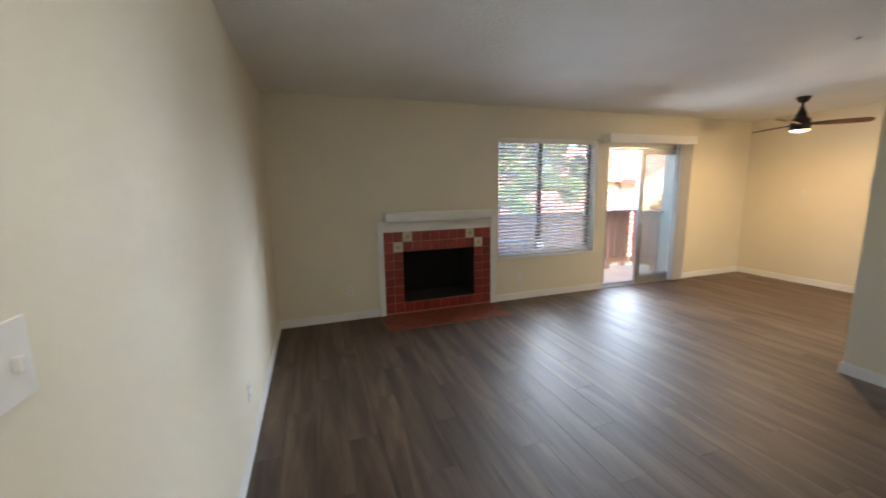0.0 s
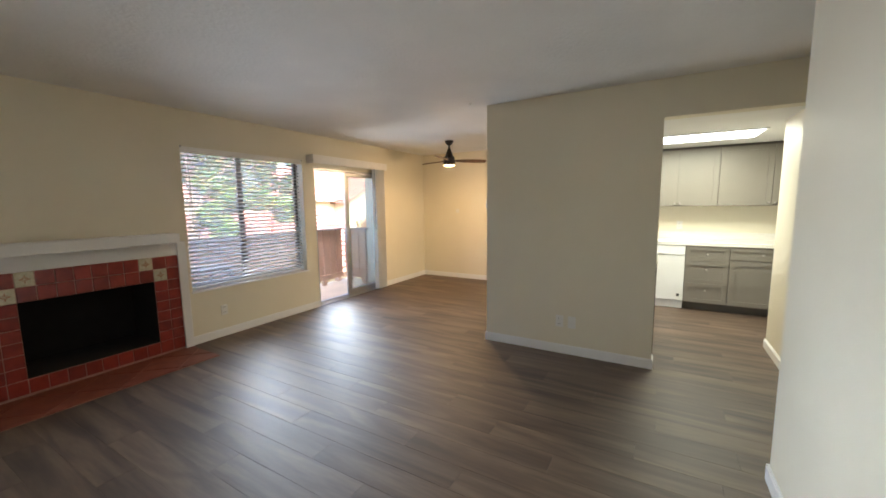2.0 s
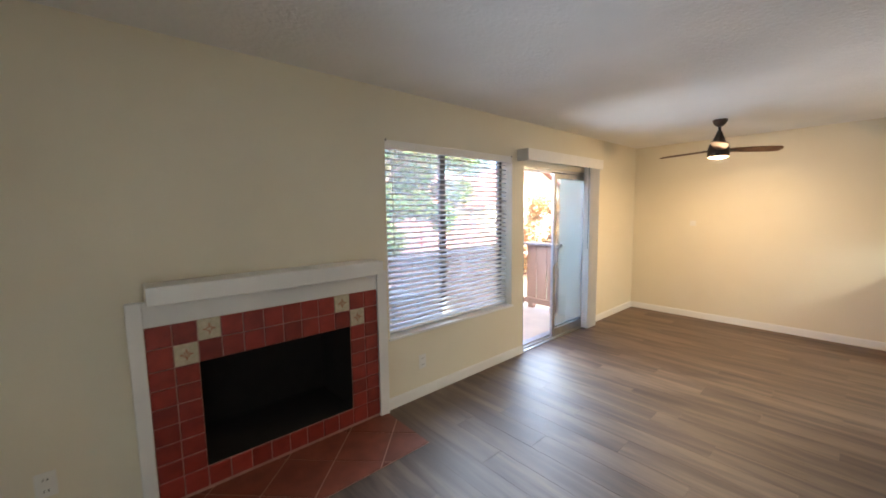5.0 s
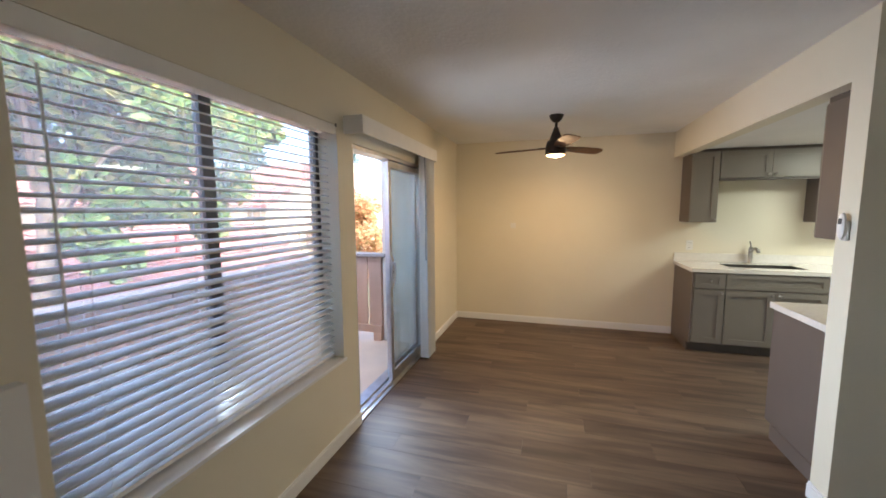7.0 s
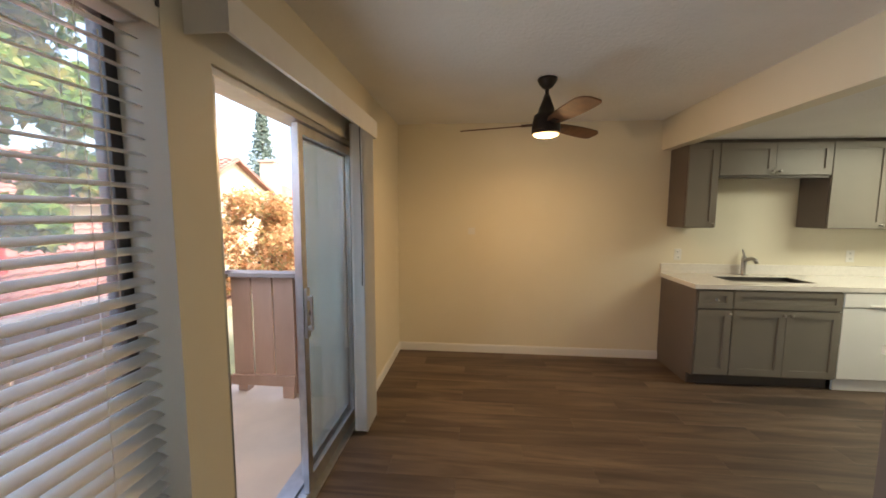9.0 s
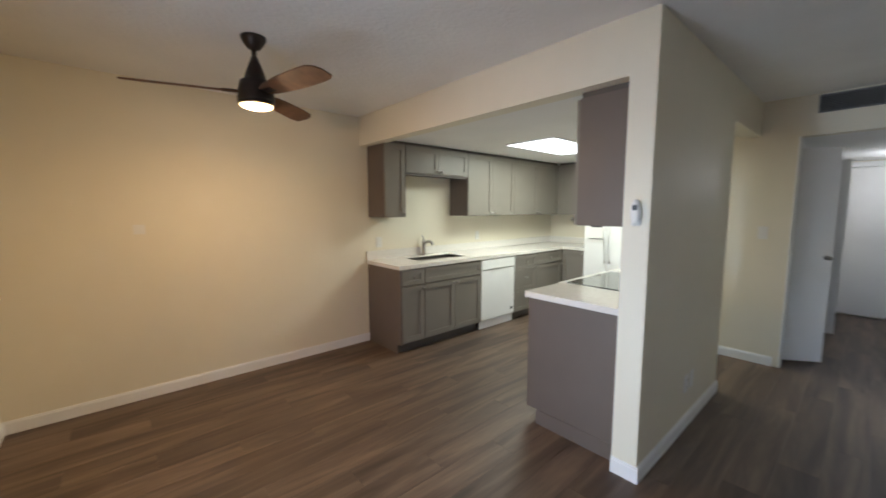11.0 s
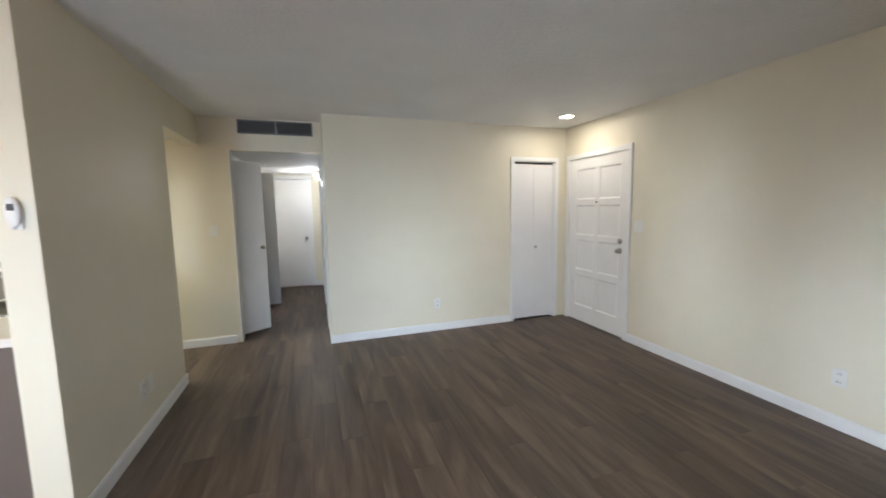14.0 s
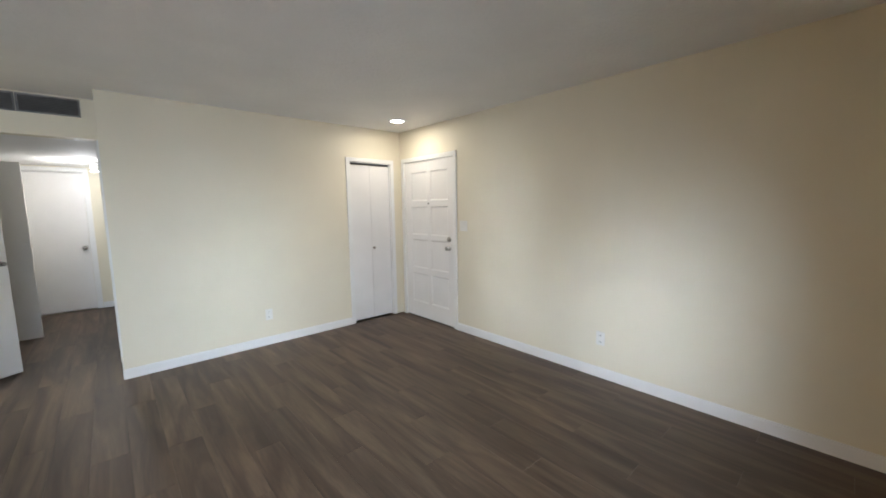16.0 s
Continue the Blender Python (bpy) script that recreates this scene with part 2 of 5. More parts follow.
# Taupe with the shade of recesses, gaps and undersides painted in.
M_CABSHADOW = mat("taupe_with_painted_shadow", (0.09, 0.078, 0.066), None, 0.6)
M_QUARTZ = mat("white_quartz", (0.76, 0.73, 0.68), (0.70, 0.67, 0.62), 0.18, scale=40, coat=0.1)
M_STEEL = mat("brushed_steel", (0.42, 0.41, 0.39), (0.34, 0.33, 0.32), 0.34, 1.0, scale=20, stretch=(1, 8, 1))
M_APPL = mat("white_enamel", (0.80, 0.80, 0.78), (0.77, 0.77, 0.75), 0.25, scale=3, fine=220, bump=0.05)
M_BLACKGLASS = mat("black_ceramic_glass", (0.012, 0.012, 0.013), (0.016, 0.016, 0.017), 0.06, scale=5)
M_SINK = mat("satin_steel_bowl", (0.13, 0.125, 0.12), (0.09, 0.087, 0.083), 0.42, 1.0, scale=20, stretch=(1, 8, 1))
M_GREYDARK = mat("charcoal_plastic", (0.06, 0.06, 0.06), None, 0.45)
M_BRONZE = mat("oil_rubbed_bronze", (0.022, 0.016, 0.013), (0.035, 0.024, 0.018), 0.42, 0.5, scale=15)
M_WALNUT = mat("walnut_blade", (0.145, 0.070, 0.033), (0.09, 0.043, 0.021), 0.72, scale=7, stretch=(3, 3, 3), fine=50, bump=0.1)
M_FANLENS = glow("lit_opal_lens", (1.0, 0.58, 0.22), 0.6)
M_CANLENS = glow("lit_can_lens", (1.0, 0.9, 0.74), 0.9)
M_TUBELENS = glow("lit_prismatic_panel", (1.0, 0.99, 0.90), 0.4)
M_GRILLE = mat("grey_grille_steel", (0.20, 0.20, 0.20), (0.16, 0.16, 0.16), 0.5, 0.3, scale=18)
M_DECKPAINT = mat("brown_painted_wood", (0.52, 0.345, 0.245), (0.44, 0.29, 0.20), 0.7, scale=5, stretch=(1, 1, 0.3), fine=60, bump=0.4, vary=0.10)
M_CAP = mat("weathered_rail_cap", (0.33, 0.28, 0.25), (0.25, 0.21, 0.185), 0.75, scale=8, fine=70, bump=0.3)
M_CONCRETE = mat("deck_coating", (0.64, 0.52, 0.385), (0.55, 0.445, 0.33), 0.8, scale=3, fine=80, bump=0.3)
M_STUCCO = mat("pale_stucco", (0.62, 0.60, 0.52), (0.56, 0.54, 0.46), 0.9, scale=3, fine=70, bump=0.6, depth=0.004)
M_CREAM = mat("cream_stucco_far", (0.42, 0.35, 0.26), (0.37, 0.305, 0.22), 0.9, scale=1.2, fine=40, bump=0.4)
M_ROOF = mat("red_clay_roof", (0.24, 0.105, 0.085), (0.17, 0.075, 0.06), 0.8, scale=2.2, fine=30, bump=0.3)
M_GRASS = mat("lawn_and_paths", (0.06, 0.085, 0.03), (0.16, 0.14, 0.10), 0.95, scale=0.25, fine=20, bump=0.6)
M_BARK = mat("grey_bark", (0.12, 0.09, 0.065), (0.075, 0.056, 0.042), 0.9, scale=9, fine=40, bump=0.8, stretch=(1, 1, 0.3))
M_LEAF = leaf_mat("green_autumn_leaves", (0.085, 0.165, 0.040), (0.15, 0.24, 0.06), (0.34, 0.30, 0.09))
M_MAPLE = leaf_mat("orange_maple_leaves", (0.40, 0.20, 0.09), (0.45, 0.28, 0.14), (0.27, 0.25, 0.10))
# Needle greens lightened towards grey: distance haze is mixed into the colour.
M_PINE = leaf_mat("hazed_conifer_needles", (0.13, 0.175, 0.15), (0.16, 0.21, 0.18), (0.19, 0.235, 0.20))
M_REDPOST = mat("red_painted_metal", (0.35, 0.04, 0.03), None, 0.5)


# ---- shape helpers ----
def bm_new():
    return bmesh.new()


def box(bm, x0, y0, z0, x1, y1, z1, bevel=0.0):
    """A block between two corners, with softened edges where asked."""
    x0, x1, y0, y1, z0, z1 = min(x0, x1), max(x0, x1), min(y0, y1), max(y0, y1), min(z0, z1), max(z0, z1)
    r = bmesh.ops.create_cube(bm, size=1.0, matrix=Matrix.LocRotScale(
        ((x0 + x1) / 2, (y0 + y1) / 2, (z0 + z1) / 2), None, (x1 - x0, y1 - y0, z1 - z0)))
    if bevel:
        edges = {e for v in r["verts"] for e in v.link_edges}
        bmesh.ops.bevel(bm, geom=list(edges), offset=bevel, segments=2, affect="EDGES", profile=0.6)
    return bm


def lathe(bm, prof, m=None, seg=32):
    """Turns a profile of (radius, height) round the z axis."""
    m = m or Matrix()
    rings = []
    for r, z in prof:
        rings.append([bm.verts.new(m @ Vector((r * math.cos(a), r * math.sin(a), z)))
                      for a in (2 * math.pi * k / seg for k in range(seg))])
    for a, b in zip(rings, rings[1:]):
        for k in range(seg):
            bm.faces.new((a[k], a[(k + 1) % seg], b[(k + 1) % seg], b[k]))
    for ring, flip in ((rings[0], True), (rings[-1], False)):
        bm.faces.new(ring[::-1] if flip else ring)
    return bm


def tube(bm, pts, radii, seg=8):
    """A round limb or pipe along a line of points."""
    rings = []
    for i, p in enumerate(pts):
        p = Vector(p)
        d = Vector(pts[min(i + 1, len(pts) - 1)]) - Vector(pts[max(i - 1, 0)])
        q = d.normalized().to_track_quat("Z", "Y")
        r = radii[i] if isinstance(radii, (list, tuple)) else radii
        rings.append([bm.verts.new(p + q @ Vector((r * math.cos(a), r * math.sin(a), 0)))
                      for a in (2 * math.pi * k / seg for k in range(seg))])
    for a, b in zip(rings, rings[1:]):
        for k in range(seg):
            bm.faces.new((a[k], a[(k + 1) % seg], b[(k + 1) % seg], b[k]))
    bm.faces.new(rings[0][::-1])
    bm.faces.new(rings[-1])
    return bm


def mesh_of(name, bm, material, smooth=False):
    bmesh.ops.recalc_face_normals(bm, faces=bm.faces[:])
    me = bpy.data.meshes.new(name)
    bm.to_mesh(me)
    bm.free()
    me.materials.append(material)
    if smooth:
        for p in me.polygons:
            p.use_smooth = True
    return me


def part(name, bm, material, parent, label="", smooth=False):
    ob = new(name, bm if isinstance(bm, bpy.types.Mesh) else mesh_of(name, bm, material, smooth))
    ob.parent = parent
    if label:
        tagged(ob, label)
    return ob


def thing(name, label, category, m=None, group="", kind=""):
    ob = new(name)
    ob.empty_display_size = 0.05
    if m is not None:
        ob.matrix_world = m
    return tagged(ob, label, category, group, kind)


def solid(name, bm, material, label, category, group="", kind="", smooth=False):
    return tagged(new(name, mesh_of(name, bm, material, smooth)), label, category, group, kind)


def structure(name, bm, material, label, category):
    return solid(name, bm, material, label, category, kind="structure")


def panel_with_holes(bm, axis, a, b, u0, u1, z0, z1, holes):
    """A wall between the planes a and b of an axis, from u0 to u1, with openings (ua, ub, za, zb) through it."""
    us = sorted({u0, u1, *[h[0] for h in holes], *[h[1] for h in holes]})
    for ua, ub in zip(us, us[1:]):
        mid = (ua + ub) / 2
        cuts = sorted((h[2], h[3]) for h in holes if h[0] < mid < h[1])
        z = z0
        for za, zb in cuts + [(z1, z1)]:
            if za - z > 1e-4:
                if axis == "y":
                    box(bm, ua, a, z, ub, b, za)
                else:
                    box(bm, a, ua, z, b, ub, za)
            z = zb
    bmesh.ops.remove_doubles(bm, verts=bm.verts[:], dist=1e-5)
    return bm


# ---- plan ----
E, D, P, H = 7.13, 4.79, 4.21, 2.44     # east wall, north wall, partition's living-room face, ceiling
PT = 0.135                               # partition thickness
PN, PS = 2.12, 0.565                     # partition ends
HK = 2.19                                # lowered kitchen ceiling
HY = -0.413                              # wall beside the hall
KS = -1.55                               # kitchen's south wall
WIN = (2.618, 4.115, 0.565, 2.075)
SLD = (4.305, 5.76, -0.05, 1.995)
FBX = (1.375, 2.275, 0.14, 0.746)
OUT = 0.20

structure("floor", box(bm_new(), -0.2, -3.7, -0.20, E + 0.16, D + 0.14, -0.012), M_SUB, "dark subfloor under wood-look vinyl planks", "floor")
structure("wall_north", panel_with_holes(bm_new(), "y", D, D + OUT, -0.16, E + 0.16, -0.2, H + 0.2, [WIN, SLD, FBX]),
          M_WALL, "cream painted wall with window, sliding door and fireplace", "wall")
structure("wall_west", panel_with_holes(bm_new(), "x", -0.16, 0.0, -0.9, D, -0.2, H + 0.2, [(0.10, 1.04, 0.0, 2.03)]),
          M_WALL, "cream painted wall with the white front door", "wall")
structure("wall_south", panel_with_holes(bm_new(), "y", -0.12, 0.0, 0.0, 2.995, -0.2, H + 0.2, [(0.165, 0.755, 0.0, 2.02)]),
          M_WALL, "cream painted wall with the closet door", "wall")
structure("wall_east", box(bm_new(), E, KS - 0.16, -0.2, E + 0.16, D, H + 0.2), M_WALL, "cream painted wall behind dining area and kitchen", "wall")
structure("wall_partition", box(bm_new(), P, PS, -0.1, P + PT, PN, H + 0.1), M_WALL, "cream partition wall between living room and kitchen", "wall")
structure("wall_header_1", box(bm_new(), P + PT, PN - 0.12, HK - 0.045, E, PN, H + 0.1), M_WALL, "cream dropped header over the kitchen opening", "wall")
structure("wall_header_2", box(bm_new(), P, HY, HK - 0.055, P + PT, PS, H + 0.1), M_WALL, "cream header over the kitchen passage", "wall")
structure("wall_hall_side", panel_with_holes(bm_new(), "y", HY - 0.12, HY, 2.995, 5.30, -0.2, H + 0.2, [(2.995, 3.945, -0.2, 2.10)]),
          M_WALL, "cream wall around the hall opening", "wall")
structure("wall_closet_end", box(bm_new(), 2.88, HY, -0.2, 2.995, -0.12, H + 0.2), M_WALL, "cream return wall beside the hall", "wall")
structure("wall_kitchen_south", box(bm_new(), 5.18, KS - 0.16, -0.2, E, KS, H + 0.2), M_WALL, "cream kitchen wall behind fridge and cabinets", "wall")
structure("wall_fridge_side", box(bm_new(), 5.18, KS, -0.2, 5.30, HY - 0.12, H + 0.2), M_WALL, "cream wall beside the fridge", "wall")
structure("wall_hall_west", panel_with_holes(bm_new(), "x", 2.88, 3.0, -3.45, HY - 0.12, -0.2, H + 0.2, [(-1.85, -1.05, 0.0, 2.04)]),
          M_WALL, "cream hall wall with a doorway", "wall")
structure("wall_hall_east", panel_with_holes(bm_new(), "x", 3.99, 4.11, -3.45, HY - 0.12, -0.2, H + 0.2, [(-1.55, -0.62, 0.0, 2.05), (-3.0, -2.12, 0.0, 2.05)]),
          M_WALL, "cream hall wall with closet and bedroom doorways", "wall")
structure("wall_hall_end", panel_with_holes(bm_new(), "y", -3.57, -3.45, 2.88, 4.11, -0.2, H + 0.2, [(3.20, 3.83, 0.0, 2.04)]),
          M_WALL, "cream wall at the end of the hall", "wall")
# plain walls that close the rooms off the hall
structure("wall_back", box(bm_new(), -0.16, -3.75, -0.2, E + 0.16, -3.60, H + 0.2), M_WALL, "plain cream wall behind the hall", "wall")
structure("wall_closet_back", box(bm_new(), 0.0, -0.9, -0.2, 2.88, -0.78, H + 0.2), M_WALL, "plain cream closet back wall", "wall")
structure("wall_room_side", box(bm_new(), 2.2, -3.6, -0.2, 2.3, -0.9, H + 0.2), M_WALL, "plain cream wall past the hall doorway", "wall")
structure("wall_room_east", box(bm_new(), 5.0, -3.6, -0.2, 5.12, KS - 0.16, H + 0.2), M_WALL, "plain cream bedroom wall", "wall")
structure("ceiling", box(bm_new(), -0.16, -3.75, H, E + 0.16, D + OUT, H + 0.2),
          M_CEIL, "white ceiling with knockdown texture", "ceiling")
structure("ceiling_kitchen", box(bm_new(), P + PT, KS, HK, E, PN - 0.12, HK + 0.1), M_CEIL, "white lowered kitchen ceiling", "ceiling")
structure("ceiling_hall", box(bm_new(), 3.0, -3.45, 2.11, 3.99, HY - 0.12, 2.2), M_CEIL, "white lowered hall ceiling", "ceiling")
structure("roof", box(bm_new(), -0.8, -4.2, H + 0.2, E + 0.8, D + 0.45, H + 0.42), M_STUCCO, "building's pale eave above the deck", "roof")


# ---- baseboards ----
def baseboard(x0, y0, x1, y1, n):
    """A white board along a wall line; n is the way it faces."""
    t, h = 0.013, 0.088
    bm = bm_new()
    nx, ny = n
    box(bm, x0 + min(0, nx * t), y0 + min(0, ny * t), 0.0, x1 + max(0, nx * t), y1 + max(0, ny * t), h - 0.012)
    box(bm, x0 + min(0, nx * t * 0.6), y0 + min(0, ny * t * 0.6), h - 0.012, x1 + max(0, nx * t * 0.6), y1 + max(0, ny * t * 0.6), h)
    structure("baseboard", bm, M_TRIM, "white painted baseboard along the wall", "baseboard")


baseboard(0, 1.095, 0, D, (1, 0))
baseboard(0.013, D, 1.086, D, (0, -1))
baseboard(2.568, D, 4.305, D, (0, -1))
baseboard(5.76, D, E - 0.013, D, (0, -1))
baseboard(E, 2.03, E, D, (-1, 0))
baseboard(0.80, 0, 2.995, 0, (0, 1))
baseboard(2.995, HY, 2.995, 0.013, (1, 0))
baseboard(P, PS, P, PN, (-1, 0))
baseboard(P - 0.013, PN, P + PT, PN, (0, 1))
baseboard(P - 0.013, PS, P + PT, PS, (0, -1))
baseboard(3.99, HY, 5.30, HY, (0, 1))
baseboard(5.30, HY - 0.12, 5.30, HY + 0.013, (1, 0))
baseboard(3.0, -3.45, 3.0, -1.92, (1, 0))
baseboard(3.0, -0.98, 3.0, HY - 0.12, (1, 0))
baseboard(3.013, -3.45, 3.14, -3.45, (0, 1))
baseboard(3.99, -2.06, 3.99, -1.61, (-1, 0))


# ---- doors ----
def casing(name, m, w, h, label, t=0.016, cw=0.055, depth=0.12):
    """A white door lining with flat casing on its front; local x runs across the opening, y into the wall."""
    c = thing(name, label, "door frame", m, kind="structure")
    part("casing_side", box(bm_new(), -cw, -t, 0, 0, 0, h, 0.003), M_TRIM, c)
    part("casing_side", box(bm_new(), w, -t, 0, w + cw, 0, h, 0.003), M_TRIM, c)
    part("casing_head", box(bm_new(), -cw, -t, h, w + cw, 0, h + cw, 0.003), M_TRIM, c)
    part("jamb", box(bm_new(), -0.004, 0.002, 0, 0.012, depth, h - 0.012), M_TRIM, c)
    part("jamb", box(bm_new(), w - 0.012, 0.002, 0, w + 0.004, depth, h - 0.012), M_TRIM, c)
    part("jamb_head", box(bm_new(), -0.004, 0.002, h - 0.012, w + 0.004, depth, h + 0.004), M_TRIM, c)
    return c


def knob(parent, x, y, z, name="knob", r=0.028, material=None, way=-1):
    """A round knob on a rose, standing out of a door face towards local -y."""
    bm = bm_new()
    m = Matrix.Translation((x, y, z)) @ Matrix.Rotation(radians(90 if way < 0 else -90), 4, "X")
    lathe(bm, [(r * 1.15, 0), (r * 1.15, 0.005), (r * 0.45, 0.009), (r * 0.4, 0.024), (r * 0.85, 0.03), (r, 0.042), (r * 0.8, 0.054), (r * 0.3, 0.058)], m, 20)
    part(name, bm, material or M_BRASS, parent, "satin nickel " + name, True)


# front door, closed, seen from the living room: local x runs north to south as one faces the wall
fd = thing("door_1", "closed white eight-panel front door with nickel knob and deadbolt", "door", pose(-0.004, 0.112, 0.008, 0, 0, 90), kind="structure")
fd.matrix_world = Matrix.Translation((-0.004, 0.112, 0.008)) @ Matrix.Rotation(radians(90), 4, "Z")
W, T = 0.916, 0.04
cols = [(0.115, 0.435), (0.50, 0.82)]
rows_z = [(0.20, 0.585), (0.655, 1.03), (1.09, 1.455), (1.525, 1.89)]
panel_holes = [(a, b, c, d) for a, b in cols for c, d in rows_z]
bm = panel_with_holes(bm_new(), "y", 0.0, T, 0, W, 0, 2.02, panel_holes)
part("slab", bm, M_DOOR, fd)
for a, b in cols:
    for c, d in rows_z:
        bm = bm_new()
        e = 0.016
        rim = [bm.verts.new((x, 0.0005, z)) for x, z in ((a, c), (b, c), (b, d), (a, d))]
        flat = [bm.verts.new((x, 0.011, z)) for x, z in ((a + e, c + e), (b - e, c + e), (b - e, d - e), (a + e, d - e))]
        for k in range(4):
            bm.faces.new((rim[k], rim[(k + 1) % 4], flat[(k + 1) % 4], flat[k]))
        bm.faces.new(flat)
        box(bm, a, 0.02, c, b, 0.034, d)
        part("panel", bm, M_DOOR, fd)
knob(fd, W - 0.075, 0, 0.955)
bm = lathe(bm_new(), [(0.031, 0), (0.031, 0.012), (0.02, 0.018), (0.008, 0.02)], Matrix.Translation((W - 0.075, 0, 1.06)) @ Matrix.Rotation(radians(90), 4, "X"), 20)
part("deadbolt", bm, M_BRASS, fd, "satin nickel deadbolt", True)
part("peephole", lathe(bm_new(), [(0.011, 0), (0.011, 0.006), (0.005, 0.008)], Matrix.Translation((0.468, 0, 1.49)) @ Matrix.Rotation(radians(90), 4, "X"), 12), M_GREYDARK, fd)
for z in (0.22, 1.0, 1.78):
    part("hinge", tube(bm_new(), [(-0.004, -0.006, z - 0.045), (-0.004, -0.006, z + 0.045)], 0.006), M_TRIM, fd)
part("threshold", box(bm_new(), 0, -0.01, -0.007, W, 0.05, 0.004, 0.002), M_DARKALU, fd)
casing("door_frame_1", Matrix.Translation((0.0, 0.10, 0)) @ Matrix.Rotation(radians(90), 4, "Z"), 0.94, 2.03, "white casing round the front door", depth=0.15)


def bifold(name, m, w, h, label, knobs=True):
    """Two flat leaves hung from a top track, standing closed."""
    b = thing(name, label, "closet door", m, kind="structure")
    for k in (0, 1):
        leaf = part("leaf", box(bm_new(), k * w / 2 + 0.001, 0, 0.02, (k + 1) * w / 2 - 0.001, 0.028, h, 0.0015), M_DOOR, b)
    if knobs:
        part("knob", lathe(bm_new(), [(0.016, 0), (0.008, 0.006), (0.008, 0.014), (0.017, 0.02), (0.012, 0.03)],
                           Matrix.Translation((w / 2 + 0.03, 0, 0.94)) @ Matrix.Rotation(radians(90), 4, "X"), 16), M_BRASS, b, "small nickel knob", True)
    part("track", box(bm_new(), 0, 0.004, h + 0.012, w, 0.03, h + 0.03), M_GREYDARK, b)
    return b


# closet door on the south wall: facing north, local x runs west from the closet's east side
bifold("door_2", Matrix.Translation((0.743, -0.025, 0)) @ Matrix.Rotation(radians(180), 4, "Z"), 0.566, 1.982, "closed white bifold closet door with one knob")
casing("door_frame_2", Matrix.Translation((0.755, 0.0, 0)) @ Matrix.Rotation(radians(180), 4, "Z"), 0.59, 2.02, "white casing round the closet door", depth=0.11, cw=0.048)

# hall: folded closet leaves, an open bedroom door, the flat door at the end
hb = thing("hall_closet_door", "white bifold closet leaf folded open into the hall", "closet door", pose(3.985, -0.60, 0), kind="")
hb.matrix_world = Matrix.Translation((3.985, -0.60, 0)) @ Matrix.Rotation(radians(216), 4, "Z")
part("leaf", box(bm_new(), 0, 0, 0.02, 0.37, 0.03, 2.02, 0.003), M_DOOR, hb)
part("leaf", box(bm_new(), 0.002, 0.034, 0.02, 0.367, 0.064, 2.02, 0.003), M_DOOR, hb)
knob(hb, 0.325, 0.0, 1.02, r=0.02)
knob(hb, 0.325, 0.064, 1.02, r=0.02, way=1)

ob2 = thing("bedroom_door", "open flat white hall door standing into the hall", "door", Matrix.Translation((3.99, -2.085, 0)) @ Matrix.Rotation(radians(182), 4, "Z"))
part("slab", box(bm_new(), 0, 0, 0.012, 0.325, 0.035, 2.02, 0.002), M_DOOR, ob2)
for z in (0.3, 1.0, 1.75):
    part("hinge", tube(bm_new(), [(0.328, -0.004, z - 0.04), (0.328, -0.004, z + 0.04)], 0.006), M_TRIM, ob2)

d4 = thing("door_3", "closed flat white door at the end of the hall", "door", Matrix.Translation((3.815, -3.452, 0)) @ Matrix.Rotation(radians(180), 4, "Z"), kind="structure")
part("slab", box(bm_new(), 0, 0, 0.014, 0.60, 0.035, 2.022, 0.002), M_DOOR, d4)
knob(d4, 0.545, 0, 0.93, r=0.027)
casing("door_frame_3", Matrix.Translation((3.83, -3.45, 0)) @ Matrix.Rotation(radians(180), 4, "Z"), 0.63, 2.04, "white casing at the end of the hall", depth=0.1)
casing("door_frame_4", Matrix.Translation((3.0, -1.85, 0)) @ Matrix.Rotation(radians(90), 4, "Z"), 0.80, 2.04, "white casing of a hall doorway", depth=0.11)
d5 = thing("door_4", "closed flat white door in the hall's side wall", "door", Matrix.Translation((2.95, -1.835, 0)) @ Matrix.Rotation(radians(90), 4, "Z"), kind="structure")
part("slab", box(bm_new(), 0, 0, 0.012, 0.77, 0.035, 2.022, 0.002), M_DOOR, d5)
casing("door_frame_5", Matrix.Translation((3.99, -0.62, 0)) @ Matrix.Rotation(radians(-90), 4, "Z"), 0.93, 2.05, "white casing of the hall closet", depth=0.11)
# white lining of the hall opening
lin = thing("hall_opening_trim", "white corner trim lining the hall opening", "trim", kind="structure")
part("edge", box(bm_new(), 3.935, HY - 0.122, 0, 3.947, HY + 0.004, 2.10), M_TRIM, lin)
part("edge", box(bm_new(), 2.993, HY - 0.30, 0, 3.006, HY + 0.002, 2.10), M_TRIM, lin)

# return-air grille above the hall opening
g = thing("air_grille", "wide grey return-air grille in two sections above the hall", "vent")
